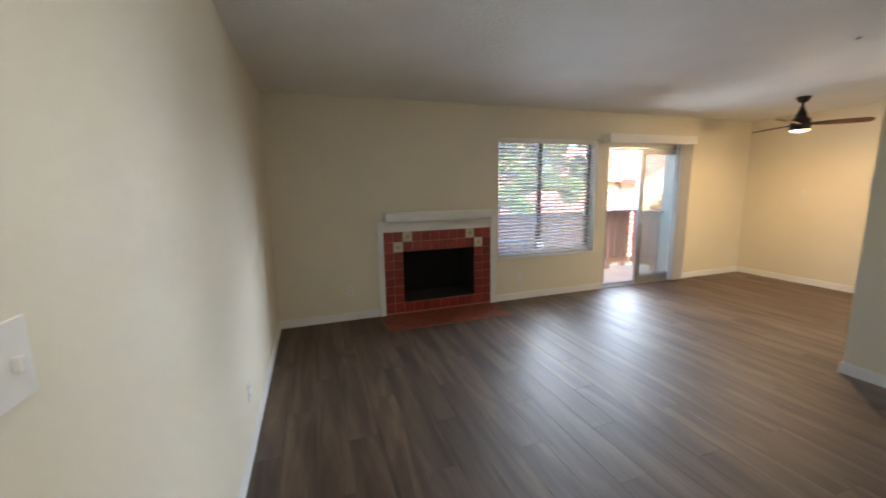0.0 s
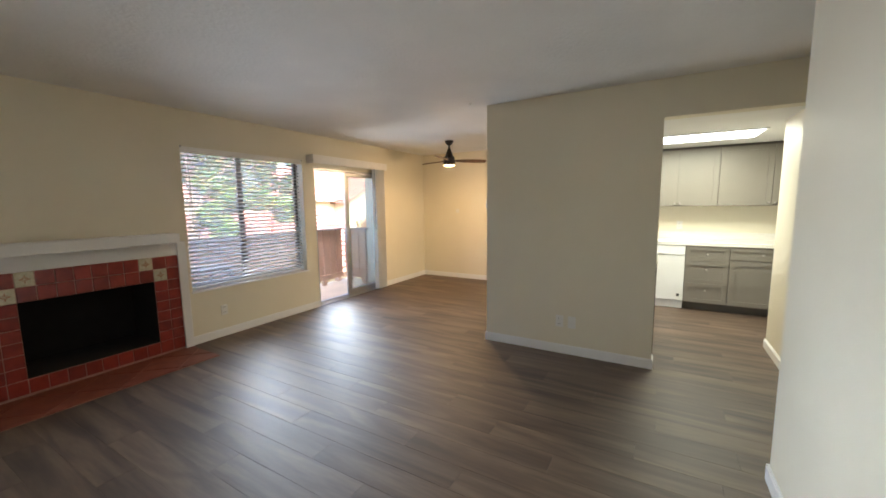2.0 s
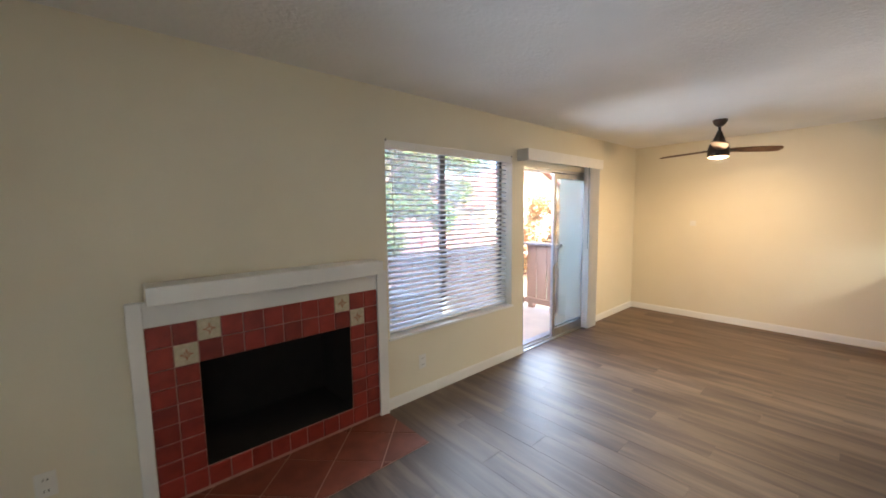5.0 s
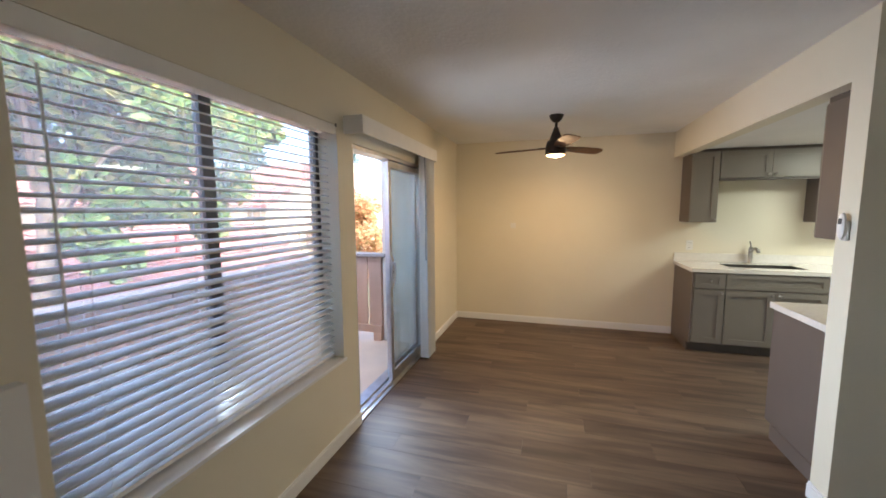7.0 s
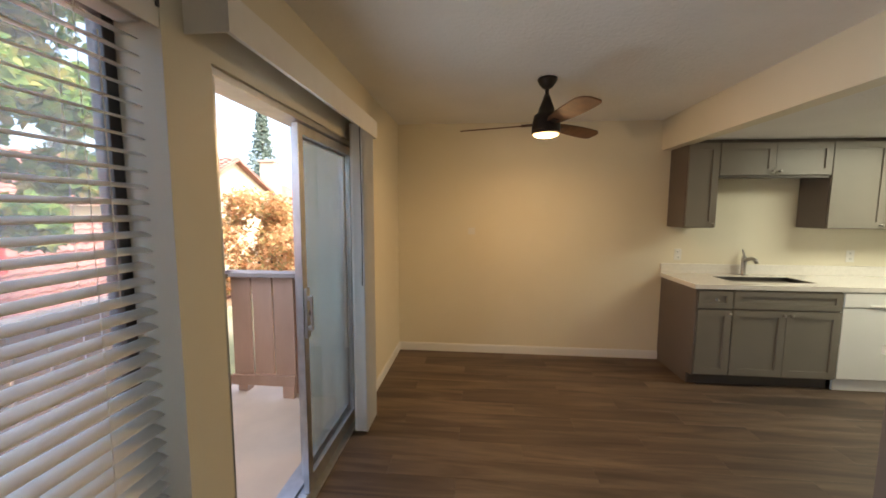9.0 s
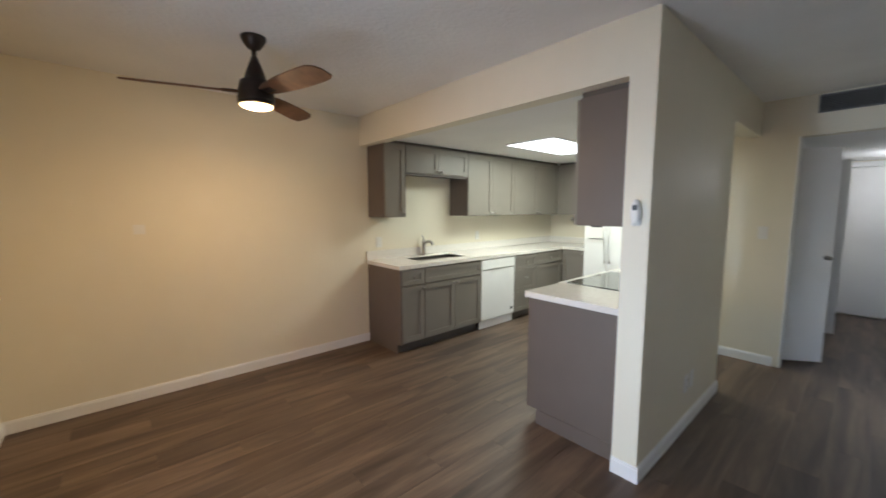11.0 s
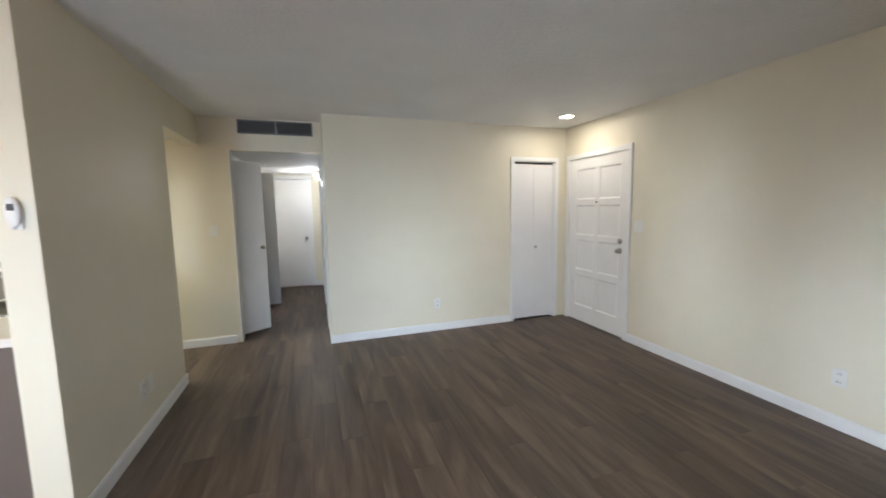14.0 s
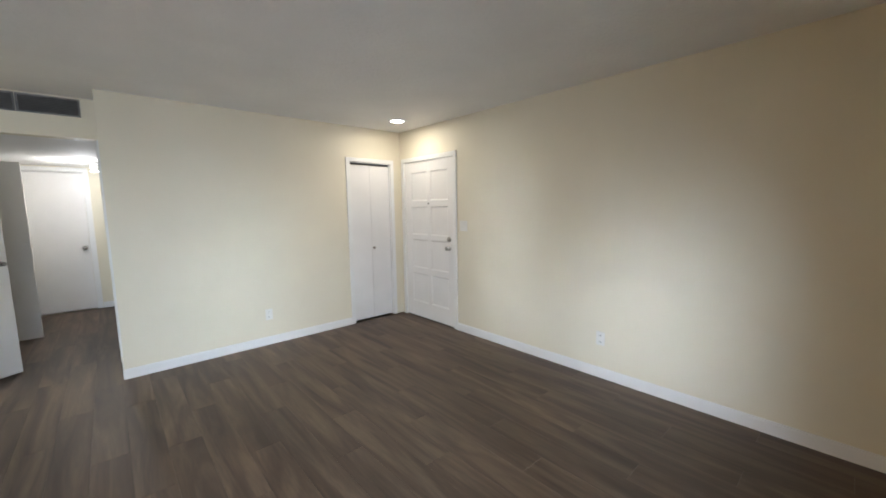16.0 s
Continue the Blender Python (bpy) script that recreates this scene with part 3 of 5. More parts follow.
for gx0, gx1 in ((3.095, 3.455), (3.475, 3.835)):
    bm = bm_new()
    box(bm, gx0, HY + 0.002, 2.285, gx1, HY + 0.004, 2.415)
    part("backing", bm, M_SLOT, g)
    bm = bm_new()
    box(bm, gx0 - 0.008, HY, 2.277, gx0 + 0.006, HY + 0.014, 2.423)
    box(bm, gx1 - 0.006, HY, 2.277, gx1 + 0.008, HY + 0.014, 2.423)
    box(bm, gx0 + 0.006, HY, 2.277, gx1 - 0.006, HY + 0.014, 2.289)
    box(bm, gx0 + 0.006, HY, 2.411, gx1 - 0.006, HY + 0.014, 2.423)
    part("frame", bm, M_GRILLE, g)
    me = None
    for k in range(9):
        z = 2.296 + k * 0.0135
        bm = bm_new()
        r = bmesh.ops.create_cube(bm, size=1, matrix=Matrix.Translation(((gx0 + gx1) / 2, HY + 0.009, z)) @ Matrix.Rotation(radians(35), 4, "X") @ Matrix.Diagonal((gx1 - gx0 - 0.012, 0.012, 0.0022, 1)))
        part("slat", bm, M_GRILLE, g)

# hall wall lamp
hl = thing("hall_wall_lamp", "small white hall wall lamp, lit", "wall lamp")
part("backplate", box(bm_new(), 3.0, -2.68, 1.96, 3.02, -2.52, 2.06, 0.004), M_PLASTIC, hl)
part("shade", box(bm_new(), 3.02, -2.67, 1.985, 3.10, -2.53, 2.075, 0.006), M_PLASTIC, hl)


# ---- switches and outlets ----
def plate(name, m, w=0.072, h=0.116, kind="outlet", label="white duplex outlet on the wall"):
    """A wall plate in the local xz plane, facing local -y."""
    p = thing(name, label, kind, m, group="wall plates")
    part("plate", box(bm_new(), -w / 2, -0.006, -h / 2, w / 2, 0, h / 2, 0.002), M_PLASTIC, p)
    if kind == "outlet":
        for z in (-0.027, 0.027):
            part("socket", box(bm_new(), -0.017, -0.0085, z - 0.017, 0.017, -0.006, z + 0.017, 0.001), M_PLASTIC, p)
            for x in (-0.007, 0.007):
                part("slot", box(bm_new(), x - 0.0016, -0.009, z - 0.006, x + 0.0016, -0.0083, z + 0.006), M_SLOT, p)
    elif kind == "light switch":
        n = max(1, round((w - 0.025) / 0.046))
        for k in range(n):
            x = (k - (n - 1) / 2) * 0.046
            part("rocker" if n == 1 else "toggle", box(bm_new(), x - 0.006, -0.017, -0.014, x + 0.006, -0.006, 0.008, 0.002), M_PLASTIC, p)
    else:
        part("jack", box(bm_new(), -0.008, -0.009, -0.008, 0.008, -0.006, 0.008), M_PLASTIC, p)
    return p


def facing(x, y, z, turn):
    return Matrix.Translation((x, y, z)) @ Matrix.Rotation(radians(turn), 4, "Z")


# turn 0 faces south, 90 faces east, 180 faces north, -90 faces west
plate("light_switch", facing(0, 1.20, 1.236, 90), 0.118, 0.118, "light switch", "white double toggle switch plate beside front door")
plate("outlet", facing(0, 2.81, 0.338, 90))
plate("outlet", facing(1.782, 0, 0.33, 180))
plate("outlet", facing(0.76, D, 0.342, 0))
plate("outlet", facing(2.93, D, 0.30, 0))
plate("outlet", facing(P, 1.355, 0.318, -90))
plate("wall_jack", facing(P, 1.24, 0.318, -90), 0.072, 0.116, "cable jack", "white blank plate with a cable jack")
plate("light_switch", facing(4.136, HY, 1.25, 180), 0.072, 0.118, "light switch", "white single switch plate beside the hall")
plate("wall_jack", facing(E, 4.0, 1.325, -90), 0.072, 0.072, "cable jack", "small square white plate with a dark jack")
plate("outlet", facing(E, 1.905, 1.105, -90), label="white duplex outlet above the worktop")
plate("outlet", facing(E, 0.30, 1.11, -90), label="white duplex outlet above the worktop")

rm = thing("fan_remote", "white oval fan remote in a wall holder", "remote control", facing(4.275, PN, 1.452, 180))
part("holder", box(bm_new(), -0.024, -0.014, -0.065, 0.024, 0, 0.03, 0.008), M_PLASTIC, rm)
part("body", lathe(bm_new(), [(0.002, 0.014), (0.022, 0.014), (0.026, 0.018), (0.024, 0.026), (0.012, 0.030), (0.001, 0.031)], Matrix.Translation((0, 0, 0.006)) @ Matrix.Diagonal((1, 1, 2.5, 1)) @ Matrix.Rotation(radians(90), 4, "X"), 28), M_VINYL, rm, smooth=True)
part("display", box(bm_new(), -0.012, -0.032, 0.014, 0.012, -0.027, 0.042, 0.003), M_GREYLCD, rm)

sd = thing("ceiling_hook", "small white ceiling plug near the partition", "ceiling fixture", pose(4.05, 2.24, H))
part("disc", lathe(bm_new(), [(0.018, -0.001), (0.018, -0.005), (0.008, -0.012), (0.003, -0.018)], None, 16), M_PLASTIC, sd, smooth=True)

can = thing("recessed_light", "lit round recessed ceiling light by the front door", "ceiling light", pose(0.425, 0.565, H))
bm = bm_new()
lathe(bm, [(0.072, -0.002), (0.076, -0.007), (0.098, -0.010), (0.103, -0.001)], None, 40)
part("trim_ring", bm, M_TRIM, can, smooth=True)
part("lens", lathe(bm_new(), [(0.076, -0.0065), (0.06, -0.009), (0.02, -0.0105)], None, 32), M_CANLENS, can, smooth=True)


# ---- fireplace ----
fp = thing("fireplace", "white-framed fireplace faced with red glazed tiles", "fireplace")
TX, PX = 1.15, 0.1125
ROWS = [0.022, 0.14] + [0.14 + 0.101 * k for k in range(1, 7)] + [0.864, 0.982]     # edges of the tile courses
TXE, TZE = TX + 12 * PX, ROWS[-1]
bm = panel_with_holes(bm_new(), "y", D - 0.020, D, TX, TXE, 0.0, TZE, [FBX])
part("grout", bm, M_GROUT, fp, "pale terracotta grout")
x0, x1, z0, z1 = FBX
fbx = part("firebox", box(bm_new(), x0 - 0.03, D + 0.45, z0 - 0.03, x1 + 0.03, D + 0.48, z1 + 0.03), M_SOOT, fp, "sooty black firebox")
for q in ((x0 - 0.03, z0 - 0.03, x0 + 0.002, z1 + 0.03), (x1 - 0.002, z0 - 0.03, x1 + 0.03, z1 + 0.03),
          (x0 + 0.002, z0 - 0.03, x1 - 0.002, z0 + 0.002), (x0 + 0.002, z1 - 0.002, x1 - 0.002, z1 + 0.03)):
    part("firebox_side", box(bm_new(), q[0], D - 0.018, q[1], q[2], D + 0.45, q[3]), M_SOOT, fbx)
part("post", box(bm_new(), 1.086, D - 0.046, 0, TX, D, 1.115, 0.004), M_TRIM, fp)
part("post", box(bm_new(), TXE - 0.008, D - 0.046, 0, 2.57, D, 1.115, 0.004), M_TRIM, fp)
part("frieze", box(bm_new(), TX, D - 0.030, TZE, TXE, D, 1.115, 0.003), M_TRIM, fp)
part("mantel_shelf", box(bm_new(), 1.165, D - 0.178, 1.115, 2.465, D, 1.206, 0.005), M_TRIM, fp)


def tile_mesh(name, w, h, t, material, g=0.0035):
    """A tile with eased edges, lying in the local xz plane, its face towards -y."""
    bm = bm_new()
    w, h, e = w - g, h - g, 0.004
    lo = [bm.verts.new((x, 0, z)) for x, z in ((0, 0), (w, 0), (w, h), (0, h))]
    md = [bm.verts.new((x, -t + e * 0.6, z)) for x, z in ((0, 0), (w, 0), (w, h), (0, h))]
    hi = [bm.verts.new((x, -t, z)) for x, z in ((e, e), (w - e, e), (w - e, h - e), (e, h - e))]
    for a, b in ((lo, md), (md, hi)):
        for k in range(4):
            bm.faces.new((a[k], a[(k + 1) % 4], b[(k + 1) % 4], b[k]))
    bm.faces.new(hi)
    return mesh_of(name, bm, material)


TILES = {}
for j in range(9):
    for i in range(12):
        rz0, rh = ROWS[j], ROWS[j + 1] - ROWS[j]
        cx, cz = TX + (i + 0.5) * PX, rz0 + rh / 2
        if FBX[0] < cx < FBX[1] and FBX[2] < cz < FBX[3]:
            continue
        dec = (j, i) in ((8, 2), (8, 9), (7, 1), (7, 10))
        key = (dec, round(rh, 4))
        if key not in TILES:
            TILES[key] = tile_mesh("decor_tile" if dec else "tile", PX, rh, 0.009, M_DECO if dec else M_TILE, 0.006)
        t = part("decor_tile" if dec else "tile", TILES[key], None, fp)
        t.location = (TX + i * PX + 0.003, D - 0.0195 + random.uniform(-0.0008, 0.0008), rz0 + 0.003)
        if dec:
            bm = bm_new()
            for k in range(8):
                a = k * math.pi / 4
                r = 0.034 if k % 2 == 0 else 0.022
                vs = [bm.verts.new((cx + q * math.cos(a + o), D - 0.0300, cz + q * math.sin(a + o))) for q, o in ((0.003, 0), (r * 0.6, 0.28), (r, 0), (r * 0.6, -0.28))]
                back = [bm.verts.new((v.co.x, D - 0.0284, v.co.z)) for v in vs]
                bm.faces.new(vs)
                for s in range(4):
                    bm.faces.new((vs[s], vs[(s + 1) % 4], back[(s + 1) % 4], back[s]))
            part("motif", bm, M_DECOR_RED, fp, "rust-coloured flower motif")

# hearth: square terracotta tiles laid on the diagonal, flush with the planks
hx0, hx1, hy0, hy1 = 1.085, 2.555, 4.255, D - 0.022
he = thing("hearth", "flush hearth of diagonal terracotta tiles on the floor", "hearth")
part("grout_bed", box(bm_new(), hx0, hy0, -0.011, hx1, hy1, 0.0035), M_GROUT, he)


def clip_poly(poly, keep):
    out = []
    for a, b in zip(poly, poly[1:] + poly[:1]):
        da, db = keep(a), keep(b)
        if da >= 0:
            out.append(a)
        if da * db < 0:
            f = da / (da - db)
            out.append((a[0] + f * (b[0] - a[0]), a[1] + f * (b[1] - a[1])))
    return out


S = 0.305 / math.sqrt(2) * 1.0
for i in range(-3, 6):
    for j in range(-3, 6):
        cx, cy = hx0 + 0.27 + (i + j) * S, hy0 + 0.255 + (i - j) * S
        s = S - 0.006
        poly = [(cx - s, cy), (cx, cy - s), (cx + s, cy), (cx, cy + s)]
        for keep in (lambda p: p[0] - hx0 - 0.003, lambda p: hx1 - 0.003 - p[0], lambda p: p[1] - hy0 - 0.003, lambda p: hy1 - 0.003 - p[1]):
            poly = clip_poly(poly, keep) if poly else poly
        if len(poly) < 3:
            continue
        bm = bm_new()
        top = [bm.verts.new((x, y, 0.007)) for x, y in poly]
        low = [bm.verts.new((x, y, 0.001)) for x, y in poly]
        bm.faces.new(top)
        for k in range(len(poly)):
            bm.faces.new((top[k], low[k], low[(k + 1) % len(poly)], top[(k + 1) % len(poly)]))
        part("tile", bm, M_HEARTH, he)


# ---- window with its blind ----
wx0, wx1, wz0, wz1 = WIN
w1 = thing("window_1", "two-pane sliding window in a dark aluminium frame", "window", kind="structure")
FY0, FY1 = D + 0.135, D + 0.185
for nm, q in (("frame_side", (wx0, FY0, wz0, wx0 + 0.035, FY1, wz1)), ("frame_side", (wx1 - 0.035, FY0, wz0, wx1, FY1, wz1)),
              ("frame_head", (wx0 + 0.035, FY0, wz1 - 0.035, wx1 - 0.035, FY1, wz1)), ("frame_foot", (wx0 + 0.035, FY0, wz0, wx1 - 0.035, FY1, wz0 + 0.035))):
    part(nm, box(bm_new(), *q, 0.003), M_DARKALU, w1)
mx = 3.31
part("meeting_stile", box(bm_new(), mx - 0.03, FY0 + 0.006, wz0 + 0.035, mx + 0.03, FY1 - 0.004, wz1 - 0.035, 0.003), M_DARKALU, w1)
for a, b in ((wx0 + 0.03, mx - 0.02), (mx + 0.02, wx1 - 0.03)):
    pane = part("pane", box(bm_new(), a, FY0 + 0.022, wz0 + 0.03, b, FY0 + 0.026, wz1 - 0.03), M_HAZEGLASS, w1)
    pane.visible_shadow = False
part("window_sill", box(bm_new(), wx0 - 0.012, D - 0.014, wz0 - 0.016, wx1 + 0.018, FY0, wz0 + 0.004, 0.003), M_TRIM, w1, "white painted window sill")

bl = thing("window_blind", "white two-inch horizontal slat blind, lowered with slats open", "blind")
part("headrail", box(bm_new(), wx0 + 0.006, D + 0.056, wz1 - 0.048, wx1 - 0.006, D + 0.116, wz1 - 0.002, 0.003), M_VINYL, bl)
part("valance", box(bm_new(), wx0 + 0.002, D + 0.002, wz1 - 0.064, wx1 - 0.002, D + 0.010, wz1 - 0.001, 0.002), M_VINYL, bl)
bm = bm_new()
n, wd = 6, 0.05
sx0, sx1 = wx0 + 0.008, wx1 - 0.008
top, bot = [], []
for k in range(n + 1):
    v = (k / n - 0.5) * wd
    c = 0.004 * (1 - (2 * k / n - 1) ** 2)
    top.append([bm.verts.new((x, v, c + 0.0014)) for x in (sx0, sx1)])
    bot.append([bm.verts.new((x, v, c - 0.0014)) for x in (sx0, sx1)])
for k in range(n):
    bm.faces.new((top[k][0], top[k + 1][0], top[k + 1][1], top[k][1]))
    bm.faces.new((bot[k][0], bot[k][1], bot[k + 1][1], bot[k + 1][0]))
    for s in (0, 1):
        bm.faces.new((top[k][s], bot[k][s], bot[k + 1][s], top[k + 1][s]))
for k in (0, n):
    bm.faces.new((top[k][0], top[k][1], bot[k][1], bot[k][0]))
slat = mesh_of("slat", bm, M_VINYL, True)
zb, zt, ns = wz0 + 0.062, wz1 - 0.085, 32
for k in range(ns):
    s = part("slat", slat, None, bl)
    s.matrix_basis = Matrix.Translation((0, D + 0.086, zb + (zt - zb) * k / (ns - 1))) @ Matrix.Rotation(radians(SLAT + random.uniform(-1, 1)), 4, "X")
for x in (wx0 + 0.004, wx1 - 0.012):
    part("valance_clip", box(bm_new(), x, D - 0.004, wz1 - 0.012, x + 0.008, D + 0.004, wz1 + 0.006), M_GREYDARK, bl)
part("bottom_rail", box(bm_new(), sx0, D + 0.062, wz0 + 0.018, sx1, D + 0.112, wz0 + 0.036, 0.004), M_VINYL, bl)
for x in (wx0 + 0.17, mx - 0.12, mx + 0.2, wx1 - 0.17):
    for y in (D + 0.061, D + 0.111):
        part("ladder_cord", tube(bm_new(), [(x, y, wz0 + 0.03), (x, y, wz1 - 0.05)], 0.0011, 5), M_VINYL, bl)
part("tilt_wand", tube(bm_new(), [(2.705, D + 0.042, 1.95), (2.706, D + 0.038, 1.60), (2.708, D + 0.040, 1.19)], 0.0045, 8), M_PLASTIC, bl, "pale tilt wand")
part("pull_cord", tube(bm_new(), [(3.98, D + 0.044, 1.95), (3.981, D + 0.042, 1.3)], 0.0014, 5), M_VINYL, bl)


# ---- sliding glass door and vertical blind ----
sx0, sx1, sz0, sz1 = SLD
sg = thing("door_5", "aluminium sliding glass door standing half open to the deck", "sliding door", kind="structure")
for nm, q in (("frame_side", (sx0, D + 0.012, 0.012, sx0 + 0.03, D + 0.13, sz1 - 0.03)), ("frame_side", (sx1 - 0.03, D + 0.012, 0.012, sx1, D + 0.13, sz1 - 0.03)),
              ("frame_head", (sx0, D + 0.012, sz1 - 0.03, sx1, D + 0.13, sz1)), ("track_sill", (sx0, D - 0.006, -0.04, sx1, D + OUT, 0.012))):
    part(nm, box(bm_new(), *q, 0.003), M_ALU, sg)
for y in (D + 0.035, D + 0.095):
    part("rail", box(bm_new(), sx0 + 0.03, y - 0.004, 0.012, sx1 - 0.03, y + 0.004, 0.028), M_ALU, sg)


def glazed_leaf(x0, x1, y, name, label):
    leaf = part(name, box(bm_new(), x0, y - 0.016, 0.03, x0 + 0.05, y + 0.016, sz1 - 0.04, 0.003), M_ALU, sg, label)
    part("stile", box(bm_new(), x1 - 0.05, y - 0.016, 0.03, x1, y + 0.016, sz1 - 0.04, 0.003), M_ALU, leaf)
    part("top_rail", box(bm_new(), x0 + 0.05, y - 0.014, sz1 - 0.09, x1 - 0.05, y + 0.014, sz1 - 0.04, 0.003), M_ALU, leaf)
    part("bottom_rail", box(bm_new(), x0 + 0.05, y - 0.014, 0.03, x1 - 0.05, y + 0.014, 0.11, 0.003), M_ALU, leaf)
    p = part("pane", box(bm_new(), x0 + 0.045, y - 0.003, 0.105, x1 - 0.045, y + 0.003, sz1 - 0.085), M_DOORGLASS, leaf)
    p.visible_shadow = False
    return leaf


inner = glazed_leaf(4.915, 5.70, D + 0.035, "sliding_leaf", "aluminium sliding leaf with a pull handle")
glazed_leaf(5.015, 5.745, D + 0.095, "fixed_leaf", "fixed aluminium glazed leaf")
bm = bm_new()
box(bm, 4.921, D + 0.004, 0.88, 4.957, D + 0.019, 1.14, 0.004)
box(bm, 4.927, D - 0.022, 0.92, 4.941, D - 0.010, 1.10, 0.005)
box(bm, 4.927, D - 0.012, 0.92, 4.941, D + 0.006, 0.945, 0.003)
box(bm, 4.927, D - 0.012, 1.075, 4.941, D + 0.006, 1.10, 0.003)
part("handle", bm, M_ALU, inner, "aluminium pull handle with latch")
part("latch", box(bm_new(), 4.943, D - 0.004, 0.995, 4.953, D + 0.006, 1.02, 0.002), M_SLOT, inner)

vb = thing("vertical_blind", "white vertical blind drawn aside under a boxed valance", "blind")
part("valance_face", box(bm_new(), 4.195, D - 0.14, 2.035, 5.775, D - 0.132, 2.15, 0.002), M_VINYL, vb)
part("valance_top", box(bm_new(), 4.203, D - 0.132, 2.142, 5.767, D, 2.15), M_VINYL, vb)
part("valance_end", box(bm_new(), 4.195, D - 0.132, 2.035, 4.203, D, 2.15, 0.001), M_VINYL, vb)
part("valance_end", box(bm_new(), 5.767, D - 0.132, 2.035, 5.775, D, 2.15, 0.001), M_VINYL, vb)
part("track", box(bm_new(), 4.205, D - 0.10, 2.08, 5.74, D - 0.06, 2.12, 0.002), M_VINYL, vb)
bm = bm_new()
n = 5
fr = [[bm.verts.new(((1 - (2 * k / n - 1) ** 2) * 0.006 + t, (k / n - 0.5) * 0.089, z)) for z in (0.03, 2.08)] for t in (0, 0.0012) for k in range(n + 1)]
for k in range(n):
    bm.faces.new((fr[k][0], fr[k + 1][0], fr[k + 1][1], fr[k][1]))
    bm.faces.new((fr[n + 1 + k][0], fr[n + 1 + k][1], fr[n + 2 + k][1], fr[n + 2 + k][0]))
for k in (0, n):
    bm.faces.new((fr[k][0], fr[k][1], fr[n + 1 + k][1], fr[n + 1 + k][0]))
vane = mesh_of("vane", bm, M_VINYL, True)
for k in range(18):
    v = part("vane", vane, None, vb)
    v.matrix_basis = Matrix.Translation((5.50 + k * 0.0125, D - 0.08 + 0.003 * math.sin(k * 2.1), 0)) @ Matrix.Rotation(radians(4 * math.sin(k * 1.7)), 4, "Z")
part("wand", tube(bm_new(), [(5.47, D - 0.11, 2.08), (5.472, D - 0.115, 1.5), (5.47, D - 0.112, 1.05)], 0.004, 6), M_GREYLCD, vb)


# ---- ceiling fan ----
fan = thing("ceiling_fan", "dark bronze three-blade ceiling fan with a lit lamp", "ceiling fan", pose(5.86, 3.475, 0))
part("canopy", lathe(bm_new(), [(0.066, H), (0.066, H - 0.012), (0.055, H - 0.035), (0.034, H - 0.062), (0.018, H - 0.07)], None, 28), M_BRONZE, fan, smooth=True)
part("downrod", lathe(bm_new(), [(0.013, H - 0.12), (0.013, H - 0.06)], None, 12), M_BRONZE, fan, smooth=True)
part("motor_housing", lathe(bm_new(), [(0.095, 2.082), (0.098, 2.10), (0.093, 2.15), (0.082, 2.195), (0.060, 2.208), (0.048, 2.25), (0.030, 2.295), (0.018, 2.33)], None, 36), M_BRONZE, fan, smooth=True)
part("lamp_ring", lathe(bm_new(), [(0.088, 2.066), (0.097, 2.068), (0.097, 2.082), (0.088, 2.083)], None, 36), M_BRONZE, fan, smooth=True)
part("lamp_lens", lathe(bm_new(), [(0.02, 2.047), (0.06, 2.049), (0.082, 2.056), (0.089, 2.066), (0.089, 2.078)], None, 36), M_FANLENS, fan, "opal lens, lit warm", True)
for ang in (73, -47, -167):
    bm = bm_new()
    prof = [(0.08, 0.030, 0.030), (0.15, 0.052, 0.050), (0.30, 0.067, 0.065), (0.46, 0.072, 0.070), (0.555, 0.070, 0.066), (0.595, 0.064, 0.046), (0.615, 0.050, 0.012)]
    up = [[bm.verts.new((r, a, 0.004)), bm.verts.new((r, -b, 0.004))] for r, a, b in prof]
    dn = [[bm.verts.new((r, a, -0.004)), bm.verts.new((r, -b, -0.004))] for r, a, b in prof]
    for k in range(len(prof) - 1):
        bm.faces.new((up[k][0], up[k][1], up[k + 1][1], up[k + 1][0]))
        bm.faces.new((dn[k][0], dn[k + 1][0], dn[k + 1][1], dn[k][1]))
        bm.faces.new((up[k][0], up[k + 1][0], dn[k + 1][0], dn[k][0]))
        bm.faces.new((up[k][1], dn[k][1], dn[k + 1][1], up[k + 1][1]))
    for k in (0, -1):
        bm.faces.new((up[k][0], up[k][1], dn[k][1], dn[k][0]))
    b = part("blade", bm, M_WALNUT, fan, "walnut-brown blade")
    b.matrix_basis = Matrix.Translation((0, 0, 2.135)) @ Matrix.Rotation(radians(ang), 4, "Z") @ Matrix.Rotation(radians(-13), 4, "X")
    iron = part("blade_iron", box(bm_new(), 0.06, -0.022, -0.008, 0.17, 0.022, 0.010, 0.003), M_BRONZE, fan)
    iron.matrix_basis = b.matrix_basis.copy()


